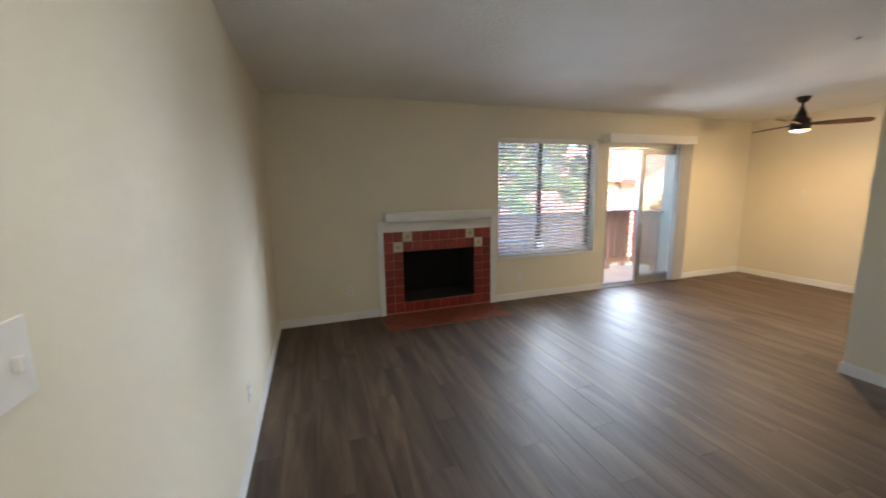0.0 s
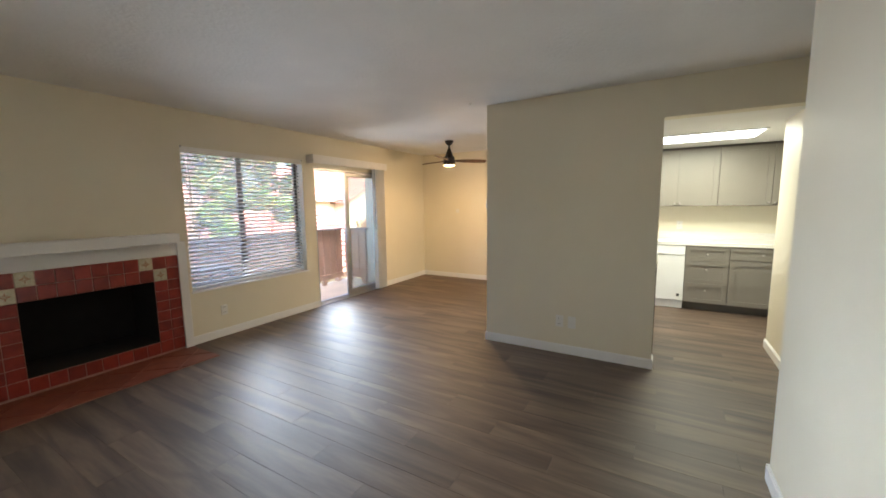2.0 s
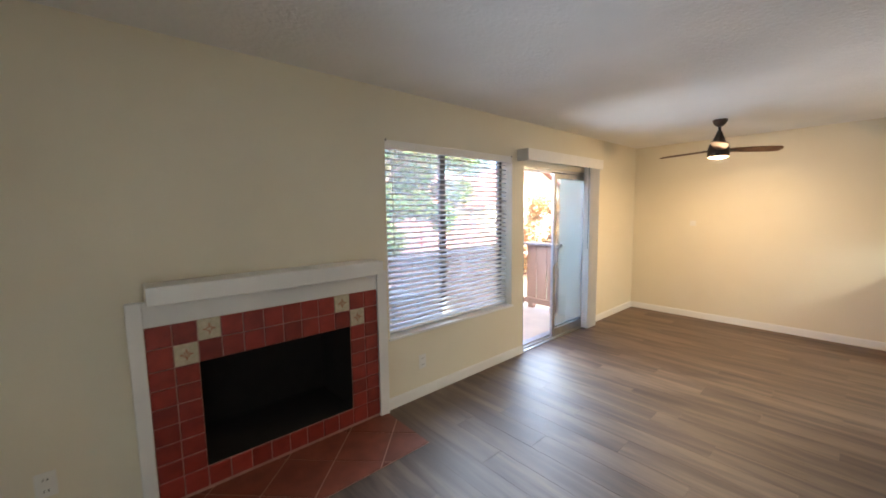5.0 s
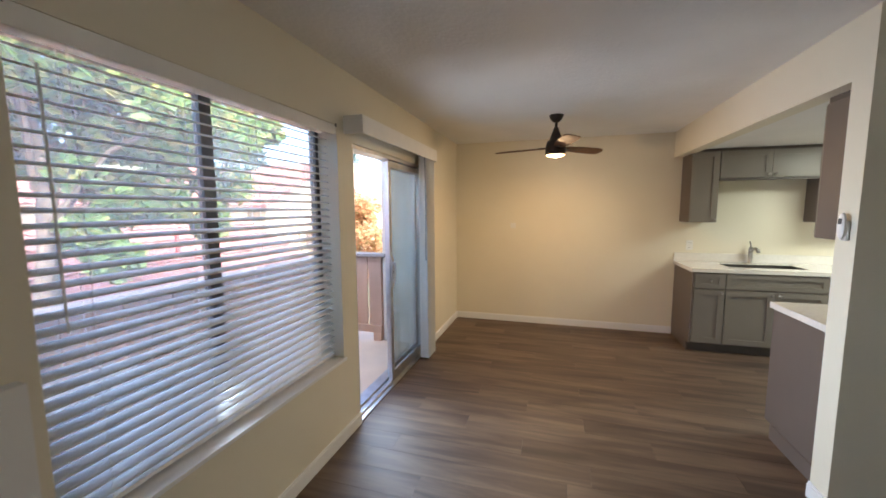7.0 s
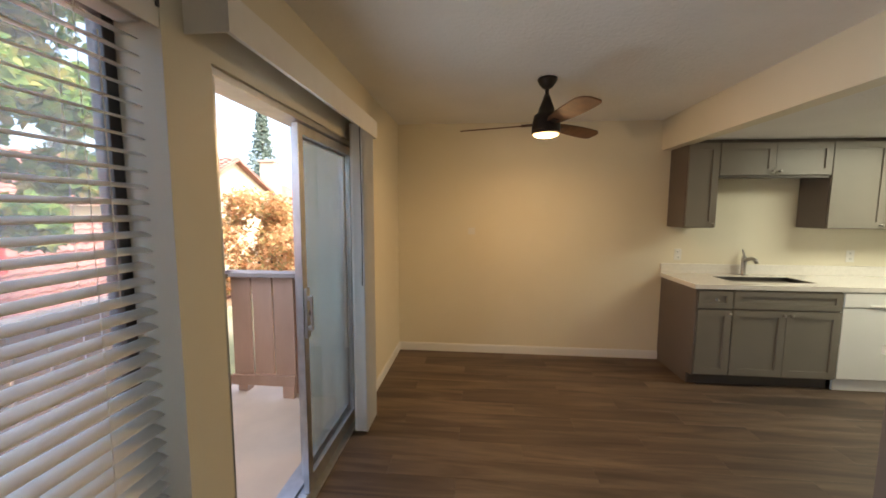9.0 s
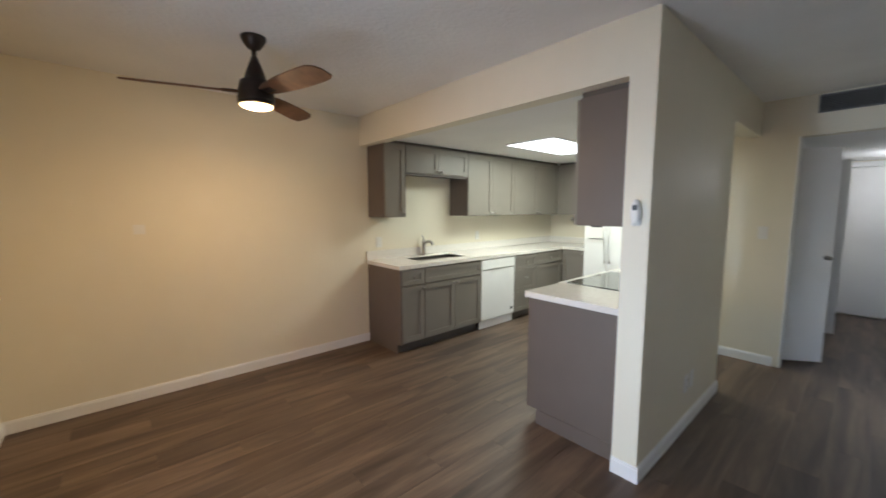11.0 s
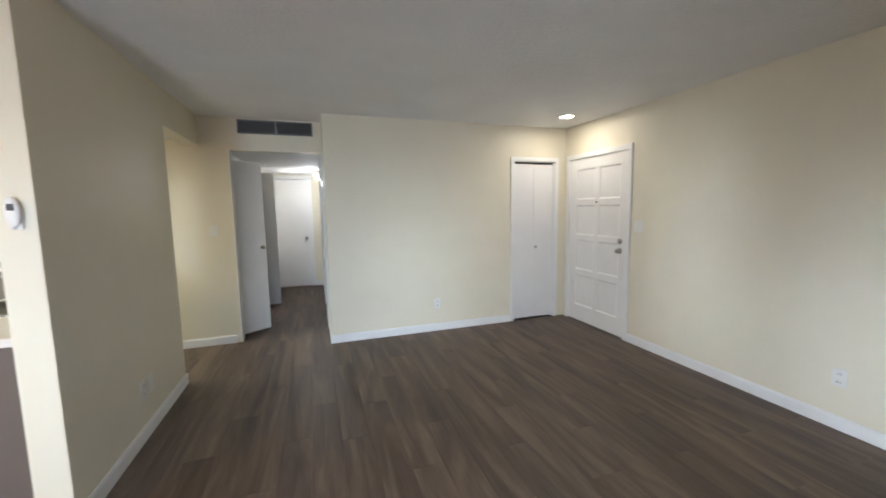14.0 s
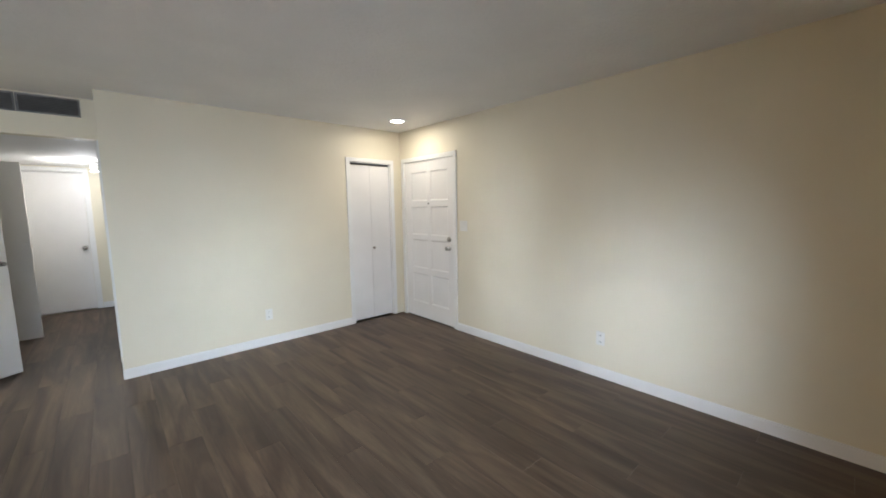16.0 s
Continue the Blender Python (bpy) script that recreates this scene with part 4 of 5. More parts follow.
# ---- kitchen ----
def shaker(parent, x0, x1, z0, z1, name="door", pull=None, rail=0.057):
    """A shaker front at local y -0.02..0: four rails round a sunk panel; pull is where its small bar handle sits."""
    g = 0.002
    x0, x1, z0, z1 = x0 + g, x1 - g, z0 + g, z1 - g
    r = min(rail, (z1 - z0) * 0.3)
    bm = bm_new()
    box(bm, x0, -0.02, z0, x0 + rail, 0, z1)
    box(bm, x1 - rail, -0.02, z0, x1, 0, z1)
    box(bm, x0 + rail, -0.02, z1 - r, x1 - rail, 0, z1)
    box(bm, x0 + rail, -0.02, z0, x1 - rail, 0, z0 + r)
    box(bm, x0 + rail, -0.009, z0 + r, x1 - rail, 0, z1 - r)
    d = part(name, bm, M_CAB, parent)
    if pull:
        px, pz = pull
        bm = bm_new()
        lathe(bm, [(0.007, 0), (0.005, 0.008), (0.006, 0.016), (0.014, 0.021), (0.013, 0.028), (0.004, 0.031)],
              Matrix.Translation((px, -0.02, pz)) @ Matrix.Rotation(radians(90), 4, "X"), 14)
        part("knob", bm, M_BRASS, d, "small nickel knob", True)
    return d


def base_cabinet(m, w, label, drawers=1, doors=1, depth=0.60, toe=0.10, h=0.875, group="base cabinets", hinge=0):
    """A base unit on a recessed toe kick, its front at local y = 0."""
    c = thing("base_cabinet", label, "kitchen cabinet", m, group=group)
    part("body", box(bm_new(), 0, 0.001, toe, w, depth, h), M_CABSHADED, c)
    part("toe_kick", box(bm_new(), 0.0, 0.06, 0, w, depth, toe), M_CABSHADOW, c, "recessed toe kick with its shade in the colour")
    e = 0.003
    if drawers == 3:
        zs = [(toe + 0.012, 0.375), (0.375, 0.665), (0.665, h - 0.012)]
        for a, b in zs:
            shaker(c, e, w - e, a, b, "drawer", (w / 2, (a + b) / 2 + 0.04 if b - a > 0.22 else (a + b) / 2), 0.05)
    else:
        top = h - 0.012
        if drawers:
            shaker(c, e, w - e, 0.705, top, "drawer", (w / 2, 0.785) if drawers == 1 and doors == 1 else None, 0.05)
            top = 0.695
        if doors == 1:
            px = 0.03 if hinge else w - 0.03
            shaker(c, e, w - e, toe + 0.012, top, "door", (px, top - 0.035))
        elif doors == 2:
            shaker(c, e, w / 2, toe + 0.012, top, "door", (w / 2 - 0.03, top - 0.035))
            shaker(c, w / 2, w - e, toe + 0.012, top, "door", (w / 2 + 0.03, top - 0.035))
    return c


def wall_cabinet(m, w, z0, z1, label, doors=1, depth=0.31, pull=1):
    c = thing("wall_cabinet", label, "kitchen cabinet", m, group="wall cabinets")
    part("body", box(bm_new(), 0, 0.001, z0, w, depth, z1), M_CABSHADED, c)
    # Filler strip coloured dark to hold the gap's shade below the ceiling.
    part("scribe", box(bm_new(), 0, 0.012, z1, w, depth, HK - 0.001), M_CABSHADOW, c)
    e = 0.003
    if doors == 2:
        shaker(c, e, w / 2, z0 + e, z1 - e, "door", (w / 2 - 0.03, z0 + 0.035))
        shaker(c, w / 2, w - e, z0 + e, z1 - e, "door", (w / 2 + 0.03, z0 + 0.035))
    else:
        shaker(c, e, w - e, z0 + e, z1 - e, "door", ((w - 0.03 if pull > 0 else 0.03), z0 + 0.035) if pull else None)
    return c


def east_run(y, xf):
    return Matrix.Translation((xf, y, 0)) @ Matrix.Rotation(radians(-90), 4, "Z")


def south_run(x, yf):
    return Matrix.Translation((x, yf, 0)) @ Matrix.Rotation(radians(180), 4, "Z")


def west_run(y, xf):
    return Matrix.Translation((xf, y, 0)) @ Matrix.Rotation(radians(90), 4, "Z")


XB, XU = 6.525, 6.815
YA = 2.03
base_cabinet(east_run(YA, XB), 0.29, "narrow taupe shaker base cabinet with one drawer")
base_cabinet(east_run(YA - 0.29, XB), 0.865, "taupe shaker sink base cabinet with two doors", drawers=2, doors=2)
base_cabinet(east_run(0.235, XB), 0.475, "taupe shaker base cabinet with three drawers", drawers=3)
base_cabinet(east_run(-0.24, XB), 0.66, "taupe shaker base cabinet with drawer and door")
cc = thing("corner_filler", "plain taupe corner panel between cabinet runs", "kitchen cabinet", None)
part("panel", box(bm_new(), XB - 0.01, -0.925, 0.10, E, -0.90, 0.875), M_CABSHADED, cc)
part("corner_box", box(bm_new(), XB + 0.005, KS, 0.0, E, -0.925, 0.875), M_CABSHADED, cc)
base_cabinet(south_run(XB - 0.02, -0.93), 0.36, "taupe shaker base cabinet beside the fridge", drawers=0)
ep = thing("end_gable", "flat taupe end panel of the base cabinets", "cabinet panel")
part("panel", box(bm_new(), XB + 0.055, YA, 0.0, E, YA + 0.019, 0.10, 0.001), M_CABSHADED, ep)
part("panel", box(bm_new(), XB - 0.018, YA, 0.10, E, YA + 0.019, 0.875, 0.001), M_CABSHADED, ep)

wall_cabinet(east_run(2.03, XU), 0.27, 1.39, HK - 0.03, "narrow taupe shaker wall cabinet", 1)
wall_cabinet(east_run(1.76, XU), 0.94, 1.865, HK - 0.03, "short taupe wall cabinet over the sink", 2)
wall_cabinet(east_run(0.82, XU), 0.92, 1.39, HK - 0.03, "taupe shaker wall cabinet with two doors", 2)
wall_cabinet(east_run(-0.10, XU), 1.11, 1.39, HK - 0.03, "wide taupe shaker wall cabinet with two doors", 2)
wall_cabinet(south_run(XU - 0.015, -1.225), 0.50, 1.39, HK - 0.03, "taupe shaker wall cabinet on the end wall", 1)
lr = solid("light_rail", box(bm_new(), XU - 0.004, 0.83, 1.842, XU + 0.04, 1.75, 1.864, 0.002), M_CABSHADOW, "dark strip light housing under the short cabinet", "light rail")

# worktop: one L with the sink cut out
SK = (6.66, 6.99, 0.96, 1.66)
wt = thing("worktop", "white quartz worktop with a low upstand", "worktop")
bm = panel_with_holes(bm_new(), "x", 0.875, 0.915, -0.92, YA + 0.035, XB - 0.03, E, [(SK[2], SK[3], SK[0], SK[1])])
for v in bm.verts:
    v.co = Vector((v.co.z, v.co.y, v.co.x))
box(bm, 6.14, KS, 0.875, E, -0.905, 0.915)
part("slab", bm, M_QUARTZ, wt)
part("upstand", box(bm_new(), E - 0.018, KS + 0.018, 0.9155, E, YA + 0.035, 1.012, 0.002), M_QUARTZ, wt)
part("upstand", box(bm_new(), 6.14, KS, 0.9155, E - 0.018, KS + 0.018, 1.012, 0.002), M_QUARTZ, wt)
sk = thing("sink", "deep stainless steel sink set in the white worktop", "sink")
bm = bm_new()
x0, x1, y0, y1 = SK
for q in ((x0 - 0.01, y0 - 0.01, 0.70, x1 + 0.01, y1 + 0.01, 0.712), (x0 + 0.001, y0 + 0.001, 0.712, x0 + 0.006, y1 - 0.001, 0.908),
          (x1 - 0.006, y0 + 0.001, 0.712, x1 - 0.001, y1 - 0.001, 0.908), (x0 + 0.006, y0 + 0.001, 0.712, x1 - 0.006, y0 + 0.006, 0.908), (x0 + 0.006, y1 - 0.006, 0.712, x1 - 0.006, y1 - 0.001, 0.908)):
    box(bm, *q)
part("bowl", bm, M_SINK, sk)
part("drain", lathe(bm_new(), [(0.045, 0.712), (0.045, 0.716), (0.02, 0.7165)], Matrix.Translation((6.83, 1.31, 0)), 20), M_GREYDARK, sk)
fc = thing("faucet", "brushed steel pull-out kitchen faucet behind the sink", "faucet", pose(7.065, 1.31, 0.915))
part("body", lathe(bm_new(), [(0.027, 0), (0.027, 0.008), (0.022, 0.014), (0.021, 0.10), (0.023, 0.16), (0.018, 0.185), (0.006, 0.19)], None, 20), M_STEEL, fc, smooth=True)
part("spout", tube(bm_new(), [(0, 0, 0.135), (-0.05, 0, 0.165), (-0.11, 0, 0.178), (-0.155, 0, 0.165), (-0.17, 0, 0.14)], [0.017, 0.016, 0.016, 0.017, 0.016], 12), M_STEEL, fc, smooth=True)
part("lever", tube(bm_new(), [(0, 0, 0.185), (0.012, 0, 0.215), (0.035, 0, 0.25)], [0.011, 0.009, 0.006], 10), M_STEEL, fc, smooth=True)

dw = thing("dishwasher", "white built-in dishwasher between the base cabinets", "dishwasher", east_run(0.875, XB - 0.018))
part("door", box(bm_new(), 0.004, 0.0, 0.115, 0.636, 0.03, 0.735, 0.006), M_APPL, dw)
part("control_panel", box(bm_new(), 0.004, -0.006, 0.74, 0.636, 0.03, 0.862, 0.008), M_APPL, dw)
part("handle", box(bm_new(), 0.20, -0.016, 0.748, 0.41, -0.004, 0.765, 0.005), M_PLASTIC, dw)
part("body", box(bm_new(), 0.006, 0.03, 0.10, 0.634, 0.58, 0.865), M_APPL, dw)
part("kick_plate", box(bm_new(), 0.006, 0.03, 0.006, 0.634, 0.05, 0.105), M_APPL, dw)
part("badge", box(bm_new(), 0.56, -0.003, 0.175, 0.595, 0.001, 0.21, 0.002), M_GREYDARK, dw, "small dark badge")

# units along the partition
PX0, PX1 = P + PT + 0.002, 4.962
base_cabinet(west_run(1.60, PX1), 0.42, "taupe base cabinet beside the range", depth=PX1 - PX0 - 0.002)
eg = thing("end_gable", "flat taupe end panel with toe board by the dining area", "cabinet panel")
part("panel", box(bm_new(), PX0, 2.02, 0.10, PX1 + 0.02, 2.04, 0.875, 0.001), M_CABSHADED, eg)
part("toe_board", box(bm_new(), PX0, 2.02, 0.0, PX1 - 0.06, 2.046, 0.10, 0.001), M_CABSHADED, eg)
base_cabinet(west_run(0.56, PX1), 0.275, "narrow taupe base cabinet beside the range", depth=PX1 - PX0 - 0.002)
solid("worktop", box(bm_new(), PX0, 1.605, 0.876, 5.007, 2.055, 0.916, 0.003), M_QUARTZ, "white quartz worktop beside the range", "worktop")
solid("worktop", box(bm_new(), PX0, 0.555, 0.876, 5.007, 0.835, 0.916, 0.003), M_QUARTZ, "short white quartz worktop by the passage", "worktop")
rg = thing("range", "white slide-in range with a black glass cooktop", "range", west_run(0.84, 5.0))
part("body", box(bm_new(), 0.004, 0.0, 0.08, 0.756, 0.64, 0.895), M_APPL, rg)
part("cooktop", box(bm_new(), 0.016, 0.03, 0.905, 0.744, 0.63, 0.922, 0.002), M_BLACKGLASS, rg, "black ceramic glass cooktop")
part("rim", box(bm_new(), 0.0, -0.03, 0.895, 0.76, 0.65, 0.914, 0.004), M_APPL, rg)
part("oven_door", box(bm_new(), 0.01, -0.035, 0.24, 0.75, 0.0, 0.76, 0.006), M_APPL, rg)
part("oven_window", box(bm_new(), 0.13, -0.038, 0.36, 0.63, -0.034, 0.62), M_BLACKGLASS, rg)
part("handle", tube(bm_new(), [(0.06, -0.07, 0.715), (0.70, -0.07, 0.715)], 0.012, 10), M_APPL, rg)
part("control_panel", box(bm_new(), 0.004, -0.03, 0.77, 0.756, 0.0, 0.89, 0.006), M_APPL, rg)
for k in range(5):
    part("control_knob", lathe(bm_new(), [(0.02, 0), (0.018, 0.02), (0.01, 0.022)], Matrix.Translation((0.12 + k * 0.13, -0.03, 0.83)) @ Matrix.Rotation(radians(90), 4, "X"), 16), M_APPL, rg)
part("drawer", box(bm_new(), 0.01, -0.03, 0.09, 0.75, 0.0, 0.23, 0.006), M_APPL, rg)
wall_cabinet(west_run(1.64, 4.655), 0.395, 1.375, 2.115, "taupe wall cabinet on the partition's end", 1, depth=0.305)

fr = thing("refrigerator", "white side-by-side refrigerator with a door dispenser", "refrigerator", south_run(6.11, -0.80))
part("body", box(bm_new(), 0.0, 0.06, 0.02, 0.79, 0.73, 1.74, 0.008), M_APPL, fr)
ld = part("freezer_door", box(bm_new(), 0.002, 0.0, 0.06, 0.34, 0.058, 1.74, 0.012), M_APPL, fr)
part("fridge_door", box(bm_new(), 0.346, 0.0, 0.06, 0.788, 0.058, 1.74, 0.012), M_APPL, fr)
part("dispenser", box(bm_new(), 0.075, -0.006, 1.02, 0.275, 0.004, 1.33, 0.006), M_PLASTIC, ld)
part("dispenser_recess", box(bm_new(), 0.095, -0.0085, 1.225, 0.255, -0.005, 1.275, 0.004), M_GREYDARK, ld)
part("drip_tray", box(bm_new(), 0.08, -0.016, 1.065, 0.27, -0.005, 1.075, 0.002), M_GREYDARK, ld)
for x in (0.305, 0.365):
    part("handle", tube(bm_new(), [(x, 0.0, 0.75), (x, -0.045, 0.80), (x, -0.045, 1.45), (x, 0.0, 1.50)], 0.012, 10), M_APPL, fr, smooth=True)
for x in (0.06, 0.73):
    for y in (0.12, 0.66):
        part("foot", box(bm_new(), x - 0.02, y - 0.02, 0, x + 0.02, y + 0.02, 0.021), M_GREYDARK, fr)

kl = thing("kitchen_ceiling_light", "large lit fluorescent panel in the kitchen ceiling", "ceiling light")
lx0, lx1, ly0, ly1 = 5.63, 6.22, -0.34, 0.78
bm = bm_new()
for q in ((lx0 - 0.02, ly0 - 0.02, lx0, ly1 + 0.02), (lx1, ly0 - 0.02, lx1 + 0.02, ly1 + 0.02), (lx0, ly0 - 0.02, lx1, ly0), (lx0, ly1, lx1, ly1 + 0.02)):
    box(bm, q[0], q[1], HK - 0.012, q[2], q[3], HK)
part("frame", bm, M_TRIM, kl)
part("diffuser", box(bm_new(), lx0, ly0, HK - 0.009, lx1, ly1, HK - 0.004), M_TUBELENS, kl, "glowing prismatic diffuser")


# ---- deck ----
solid("deck_floor", box(bm_new(), 0.2, D + OUT, -0.28, 6.35, 6.22, -0.06), M_CONCRETE, "pale coated deck floor", "deck", kind="structure")
structure("wall_deck_east", box(bm_new(), 6.10, D + OUT, -3.1, 6.35, 5.45, H + 0.2), M_STUCCO, "pale stucco wing wall at the deck's end", "wall")
structure("wall_deck_west", box(bm_new(), 0.0, D + OUT, -3.1, 0.2, 6.22, H + 0.2), M_STUCCO, "pale stucco wing wall at the deck's other end", "wall")


def railing(name, p0, p1, label):
    """A railing of upright boards between rails, under a flat cap."""
    r = thing(name, label, "railing", kind="structure")
    a, b = Vector(p0), Vector(p1)
    d = (b - a)
    L = d.length
    r.matrix_world = Matrix.Translation(a) @ Matrix.Rotation(math.atan2(d.y, d.x), 4, "Z")
    part("cap", box(bm_new(), -0.07, -0.075, 0.985, L + 0.07, 0.075, 1.022, 0.004), M_CAP, r, "weathered flat rail cap")
    part("top_rail", box(bm_new(), 0, 0.012, 0.875, L, 0.05, 0.985, 0.003), M_DECKPAINT, r)
    part("bottom_rail", box(bm_new(), 0, -0.045, 0.045, L, -0.012, 0.135, 0.003), M_DECKPAINT, r)
    n = int(L / 0.157)
    me = mesh_of("board", box(bm_new(), 0, -0.010, 0.05, L / n - 0.015, 0.010, 0.985, 0.002), M_DECKPAINT)
    for k in range(n):
        bd = part("board", me, None, r)
        bd.location = (0.008 + k * L / n, random.uniform(-0.001, 0.001), 0)
    for x in (0.03, L - 0.03):
        part("post", box(bm_new(), x - 0.045, 0.055, -0.25, x + 0.045, 0.145, 0.985, 0.004), M_DECKPAINT, r)
    for x in np.linspace(0.5, L - 0.5, max(1, int(L / 1.2))):
        part("block", box(bm_new(), x - 0.05, -0.04, -0.062, x + 0.05, 0.0, 0.05), M_DECKPAINT, r)
    return r


railing("railing", (0.25, 6.06, 0), (6.04, 6.06, 0), "brown painted board railing along the deck")
railing("railing", (6.09, 6.02, 0), (6.09, 5.46, 0), "brown painted board railing at the deck's end")

tb = thing("patio_table", "small weathered wooden table with dark legs on the deck", "table", pose(3.15, 5.72, -0.06))
for k in range(5):
    part("slat", box(bm_new(), -0.42, -0.27 + k * 0.11, 0.70, 0.34, -0.17 + k * 0.11, 0.725, 0.003), M_CAP, tb)
for x in (-0.38, 0.30):
    for y in (-0.24, 0.24):
        part("leg", box(bm_new(), x - 0.02, y - 0.02, 0, x + 0.02, y + 0.02, 0.70, 0.003), M_GREYDARK, tb)
    part("apron", box(bm_new(), x - 0.012, -0.24, 0.64, x + 0.012, 0.24, 0.70), M_GREYDARK, tb)

# ---- outdoors ----
GZ = -3.1
structure("ground", box(bm_new(), -900, -900, GZ - 0.3, 900, 900, GZ), M_GRASS, "lawns and paths between the buildings", "ground")


def tiled_slope(p0, along, down, length, run, rows, pitch=0.30, amp=0.05):
    """Courses of barrel tiles on a slope: p0 is the ridge's start, along and down are unit ways."""
    p0, u, v = Vector(p0), Vector(along).normalized(), Vector(down).normalized()
    nrm = u.cross(v)
    nrm = nrm if nrm.z > 0 else -nrm
    cols = int(length / (pitch / 4))
    verts, faces = [], []
    for r in range(rows):
        base = len(verts)
        for e, lift in ((0, 0.0), (1.0, 0.055), (1.0, -0.03)):
            for c in range(cols + 1):
                s = c * length / cols
                ph = 2 * math.pi * s / pitch
                h = amp * max(0.0, math.sin(ph)) + lift + 0.006 * math.sin(s * 3.7 + r * 2.3)
                q = p0 + u * s + v * ((r + e) * run / rows) + nrm * h
                verts.append(tuple(q))
        for k in range(2):
            for c in range(cols):
                a = base + k * (cols + 1) + c
                faces.append((a, a + 1, a + cols + 2, a + cols + 1))
    me = bpy.data.meshes.new("roof_tiles")
    me.from_pydata(verts, [], faces)
    me.materials.append(M_ROOF)
    return me


def prism(bm, pts, x0, x1, axis="x"):
    """A solid of the outline pts (across, up) drawn out along an axis."""
    a = [bm.verts.new((x0, p, q) if axis == "x" else (p, x0, q)) for p, q in pts]
    b = [bm.verts.new((x1, p, q) if axis == "x" else (p, x1, q)) for p, q in pts]
    bm.faces.new(a)
    bm.faces.new(b[::-1])
    for k in range(len(pts)):
        bm.faces.new((a[k], b[k], b[(k + 1) % len(pts)], a[(k + 1) % len(pts)]))
    return bm


# near building: a low gable, its tiled slope towards the deck
n1 = thing("neighbour_building", "low cream building with a red clay tile gable roof", "building")
ry, rz, ex, sl = 15.0, 1.10, 13.97, 0.5
part("wall", prism(bm_new(), [(11.5, GZ), (11.5, -0.95), (15.0, 0.85), (18.5, -0.95), (18.5, GZ)], -14, ex - 0.45), M_CREAM, n1)
part("roof", prism(bm_new(), [(10.9, rz - 4.1 * sl), (10.9, rz - 4.1 * sl - 0.16), (15.0, rz - 0.16), (19.1, rz - 4.1 * sl - 0.16), (19.1, rz - 4.1 * sl), (15.0, rz)], -14.4, ex), M_CREAM, n1)
part("roof_tiles", tiled_slope((-14.4, ry, rz + 0.03), (1, 0, 0), (0, -1, -sl), ex + 14.4, 4.1 * math.hypot(1, sl), 13), None, n1, "courses of red clay barrel tiles")
part("roof_tiles", tiled_slope((-14.4, ry, rz + 0.03), (1, 0, 0), (0, 1, -sl), ex + 14.4, 4.1 * math.hypot(1, sl), 8, 0.6), None, n1)
part("ridge", tube(bm_new(), [(-14.4, ry, rz + 0.06), (ex, ry, rz + 0.06)], 0.11, 8), M_ROOF, n1)
part("fascia", box(bm_new(), -14.4, 10.86, rz - 4.1 * sl - 0.2, ex, 10.9, rz - 4.1 * sl + 0.02), M_DECKPAINT, n1)
part("vent_pipe", tube(bm_new(), [(9.6, 13.2, 0.1), (9.6, 13.2, 1.05)], 0.05, 8), M_REDPOST, n1, "red painted vent pipe")

# far building: a long roof with a cross gable and a chimney
n2 = thing("neighbour_building", "two-storey cream building with red tile roofs and chimney", "building")
part("wall", box(bm_new(), 10, 22.6, GZ, 46, 32, 2.0), M_CREAM, n2)
part("roof", prism(bm_new(), [(21.9, 1.75), (27.0, 4.55), (32.6, 1.75)], 9.5, 46.5), M_CREAM, n2)
part("roof_tiles", tiled_slope((9.5, 27.0, 4.6), (1, 0, 0), (0, -5.1, -2.8), 37, math.hypot(5.1, 2.8), 14, 0.6, 0.07), None, n2, "courses of red clay barrel tiles")
gx, gz = 28.6, 5.25
part("gable_wall", prism(bm_new(), [(21.9, GZ), (21.9, 1.85), (gx, gz - 0.2), (35.3, 1.85), (35.3, GZ)], 21.2, 23.5, "y"), M_CREAM, n2)
part("gable_roof", prism(bm_new(), [(21.4, 1.6), (21.4, 1.78), (gx, gz), (35.8, 1.78), (35.8, 1.6), (gx, gz - 0.2)], 20.7, 27, "y"), M_ROOF, n2)
part("roof_tiles", tiled_slope((gx, 20.7, gz + 0.03), (0, 1, 0), (-7.2, 0, -3.47), 6.3, math.hypot(7.2, 3.47), 18, 0.6, 0.07), None, n2)
part("chimney", box(bm_new(), 34.7, 21.6, 1.0, 35.9, 22.9, 5.75, 0.05), M_CREAM, n2, "tall cream stucco chimney")
part("chimney_cap", box(bm_new(), 34.6, 21.5, 5.75, 36.0, 23.0, 5.95, 0.04), M_CREAM, n2)

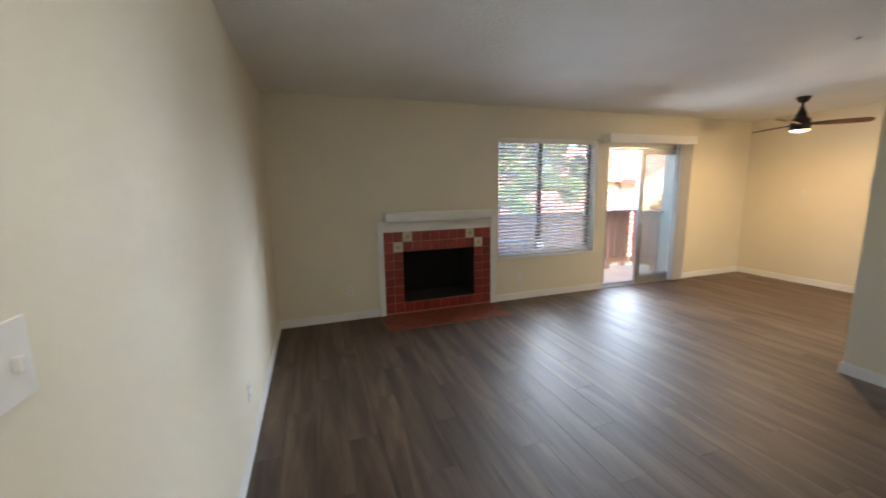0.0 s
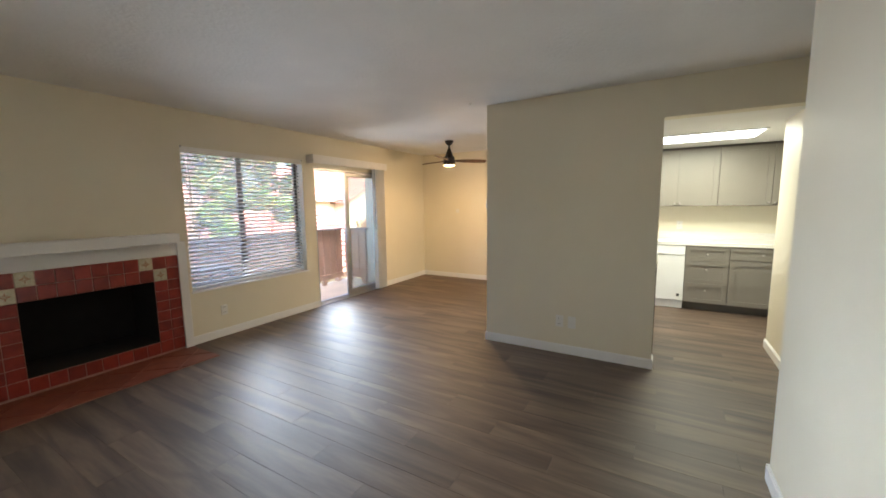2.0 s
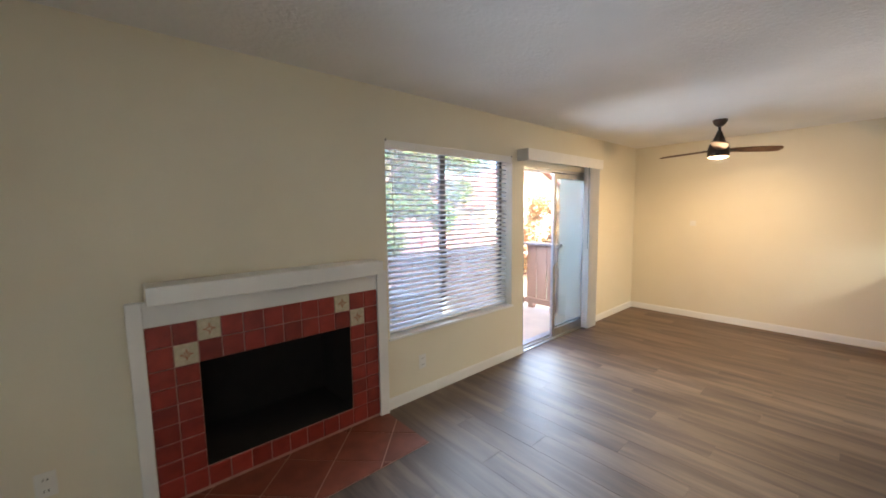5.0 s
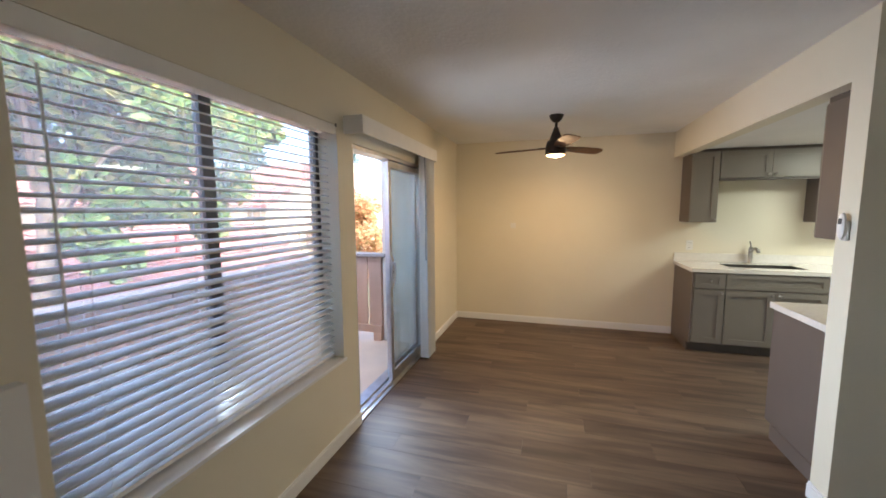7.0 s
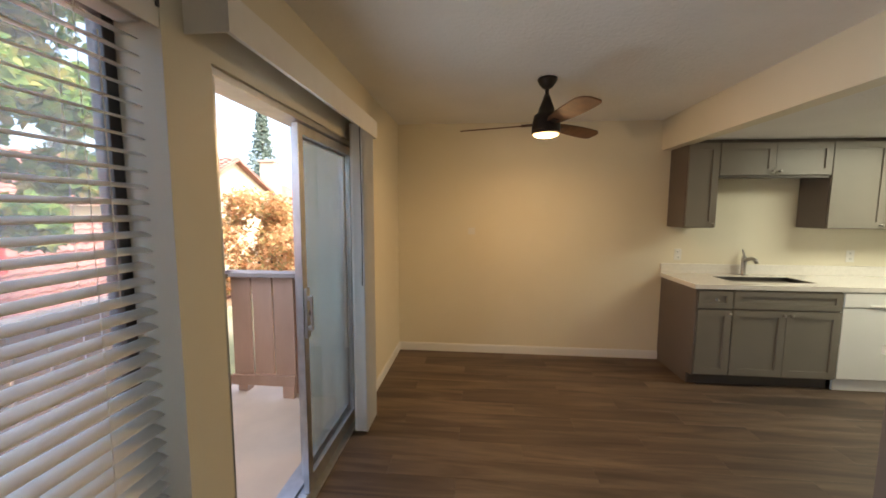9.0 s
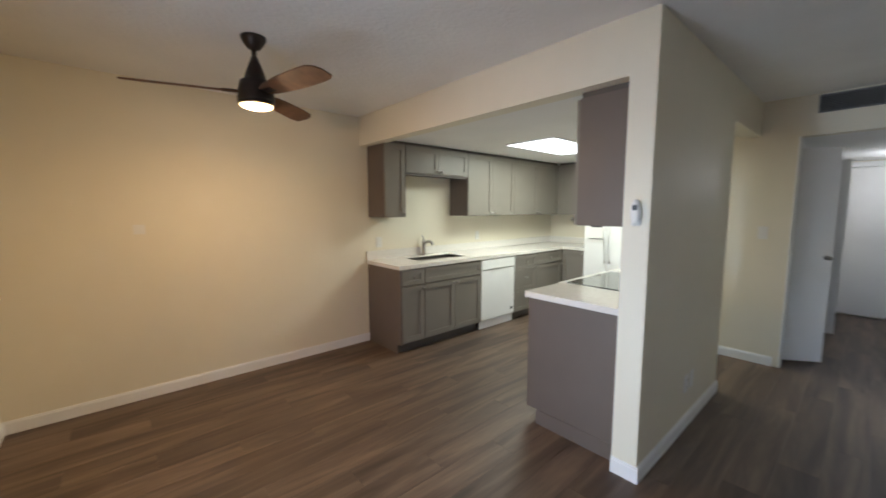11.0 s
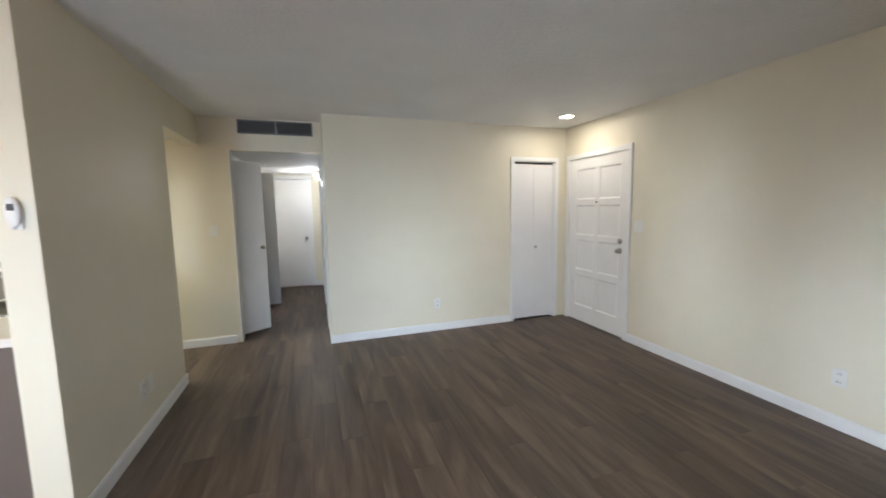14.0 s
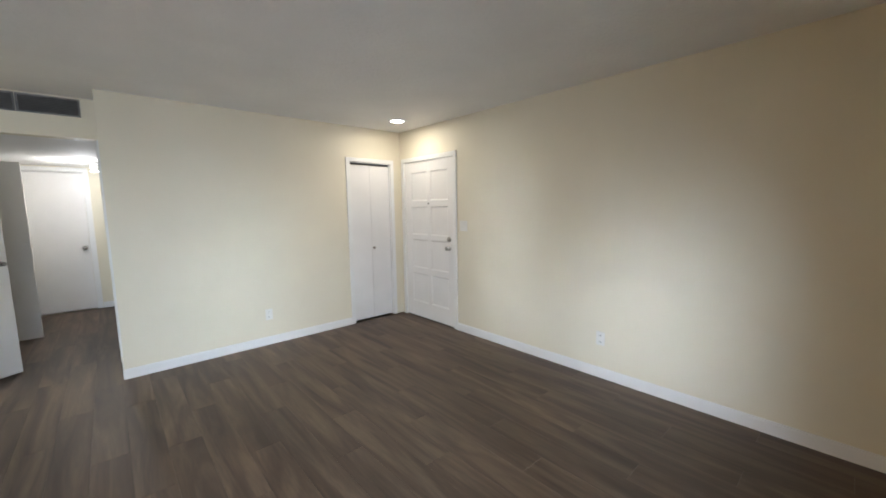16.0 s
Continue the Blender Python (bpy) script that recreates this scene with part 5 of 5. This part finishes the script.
def leaves(name, blobs, per, size, material, parent, rng, flat=0.0):
    """Many small folded leaves scattered through the given clumps (centre, radii)."""
    verts, faces = [], []
    for (cx, cy, cz), (rx, ry_, rz_) in blobs:
        for _ in range(per):
            d = Vector((rng.gauss(0, 1), rng.gauss(0, 1), rng.gauss(0, 1))).normalized() * (rng.random() ** 0.45)
            c = Vector((cx + d.x * rx, cy + d.y * ry_, cz + d.z * rz_))
            s = size * rng.uniform(0.55, 1.25)
            q = Euler((rng.uniform(-1.1, 1.1), rng.uniform(-1.1, 1.1) * (1 - flat), rng.uniform(0, 6.28))).to_quaternion()
            base = len(verts)
            for x, y, z in ((0, -0.5, 0), (0.36, -0.08, 0.10), (0.22, 0.25, 0.08), (0, 0.55, 0), (-0.22, 0.25, 0.08), (-0.36, -0.08, 0.10)):
                verts.append(tuple(c + q @ Vector((x * s, y * s, z * s))))
            faces += [(base, base + 1, base + 2, base + 3), (base, base + 3, base + 4, base + 5)]
    me = bpy.data.meshes.new(name)
    me.from_pydata(verts, [], faces)
    me.materials.append(material)
    return part(name, me, None, parent)


rng = random.Random(7)
t1 = thing("tree", "broad tree with green leaves turning yellow", "tree", pose(5.2, 9.9, GZ))
part("trunk", tube(bm_new(), [(0, 0, 0), (0.05, 0.02, 1.5), (-0.02, 0.05, 3.2), (0.10, 0, 4.8), (0.0, 0.1, 7.0)], [0.24, 0.19, 0.15, 0.11, 0.04], 10), M_BARK, t1, smooth=True)
blobs = []
for k in range(30):
    a = rng.uniform(0, 6.28)
    h = rng.uniform(4.95, 8.4)
    spread = 2.1 * math.sin(min(1.0, (h - 3.0) / 3.0) * 1.5) + 0.1
    r = spread * rng.uniform(0.35, 1.0)
    c = (r * math.cos(a) * 0.9 + 1.2, r * math.sin(a) * 0.6, h)
    if k % 4 == 0:
        part("limb", tube(bm_new(), [(0, 0.03, max(2.8, h - 1.6)), (c[0] * 0.5, c[1] * 0.5, h - 0.5), c], [0.05, 0.03, 0.012], 6), M_BARK, t1)
    s = rng.uniform(0.45, 0.75)
    blobs.append((c, (s * 1.1, s, s * 0.75)))
for c in ((0.45, -0.6, 3.95), (0.3, -0.4, 4.35), (2.2, -0.3, 4.55), (2.25, -0.3, 4.4), (1.3, -0.6, 4.75), (0.7, -0.5, 4.7), (3.3, 0.0, 6.2), (3.9, 0.1, 6.4), (4.4, 0.1, 6.5)):
    blobs.append((c, (0.33, 0.33, 0.3)))
leaves("crown", blobs, 430, 0.20, M_LEAF, t1, rng)

t2 = thing("maple_tree", "small maple with orange autumn leaves beyond the deck", "tree", pose(13.2, 9.7, GZ))
part("trunk", tube(bm_new(), [(0, 0, 0), (0.06, 0, 1.2), (0, 0.05, 2.4), (0.05, 0, 4.2)], [0.11, 0.09, 0.07, 0.02], 8), M_BARK, t2, smooth=True)
blobs = []
for k in range(44):
    a, h = rng.uniform(0, 6.28), rng.uniform(2.3, 4.95)
    r = rng.uniform(0.1, 1.75) * (1.0 if h < 4.3 else 0.6)
    c = (r * math.cos(a), r * math.sin(a), h)
    if k % 9 == 0:
        part("limb", tube(bm_new(), [(0, 0, h - 0.8), (c[0] * 0.5, c[1] * 0.5, h - 0.2), c], [0.03, 0.02, 0.008], 6), M_BARK, t2)
    blobs.append((c, (0.44, 0.44, 0.42)))
leaves("crown", blobs, 230, 0.13, M_MAPLE, t2, rng, 0.5)


def conifer(x, y, h, label):
    t = thing("conifer", label, "tree", pose(x, y, GZ), group="distant conifers")
    part("trunk", tube(bm_new(), [(0, 0, 0), (0, 0, h)], [0.35, 0.04], 8), M_BARK, t)
    blobs = []
    for k in range(26):
        f = k / 25
        z = h * (0.25 + 0.75 * f)
        r = h * 0.16 * (1 - f) + 0.15
        for j in range(5):
            a = k * 2.4 + j * 1.257 + rng.uniform(-0.3, 0.3)
            blobs.append(((r * 0.6 * math.cos(a), r * 0.6 * math.sin(a), z - r * 0.25), (r * 0.5, r * 0.5, h * 0.018)))
    leaves("crown", blobs, 16, 0.75, M_PINE, t, rng)


conifer(66, 41, 24, "tall distant conifer with haze in its colour")
conifer(50, 52, 23, "tall distant conifer with haze in its colour")
conifer(42, 50, 20, "tall distant conifer with haze in its colour")
conifer(33, 54, 20, "tall distant conifer with haze in its colour")
conifer(58, 55, 24, "tall distant conifer with haze in its colour")
conifer(24, 50, 18, "tall distant conifer with haze in its colour")

# ---- floor planks, laid along the rooms' length ----
PW, PL, GAP = 0.178, 1.22, 0.0007
FLOOR = bpy.data.objects["floor"]
plank_meshes = {}


def plank_mesh(w, l):
    key = (round(w, 3), round(l, 3))
    if key not in plank_meshes:
        bm = bm_new()
        w, l, e = w - GAP, l - GAP, 0.0009
        lo = [bm.verts.new((x, y, -0.010)) for x, y in ((0, 0), (w, 0), (w, l), (0, l))]
        md = [bm.verts.new((x, y, -0.0006)) for x, y in ((0, 0), (w, 0), (w, l), (0, l))]
        hi = [bm.verts.new((x, y, 0.0)) for x, y in ((e, e), (w - e, e), (w - e, l - e), (e, l - e))]
        for a, b in ((lo, md), (md, hi)):
            for k in range(4):
                bm.faces.new((a[k], a[(k + 1) % 4], b[(k + 1) % 4], b[k]))
        bm.faces.new(hi)
        plank_meshes[key] = mesh_of("plank", bm, M_PLANK)
    return plank_meshes[key]


def plank_row(x0, x1, y0, y1, start):
    y = y0
    cut = start
    while y < y1 - 0.02:
        l = min(cut, y1 - y)
        if y1 - y - l < 0.12:
            l = y1 - y
        p = part("plank", plank_mesh(x1 - x0, l), None, FLOOR)
        p.location = (x0, y, 0)
        y += l
        cut = PL


row, x = 0, -0.01
while x < E + 0.01:
    x1 = min(x + PW, E + 0.015)
    y0 = -0.10 if x < 2.90 else (-3.46 if x < 3.95 else KS - 0.01)
    offset = (0.31 + 0.407 * row) % PL
    plank_row(x, x1, y0, D + 0.004, max(0.25, offset))
    x, row = x1, row + 1
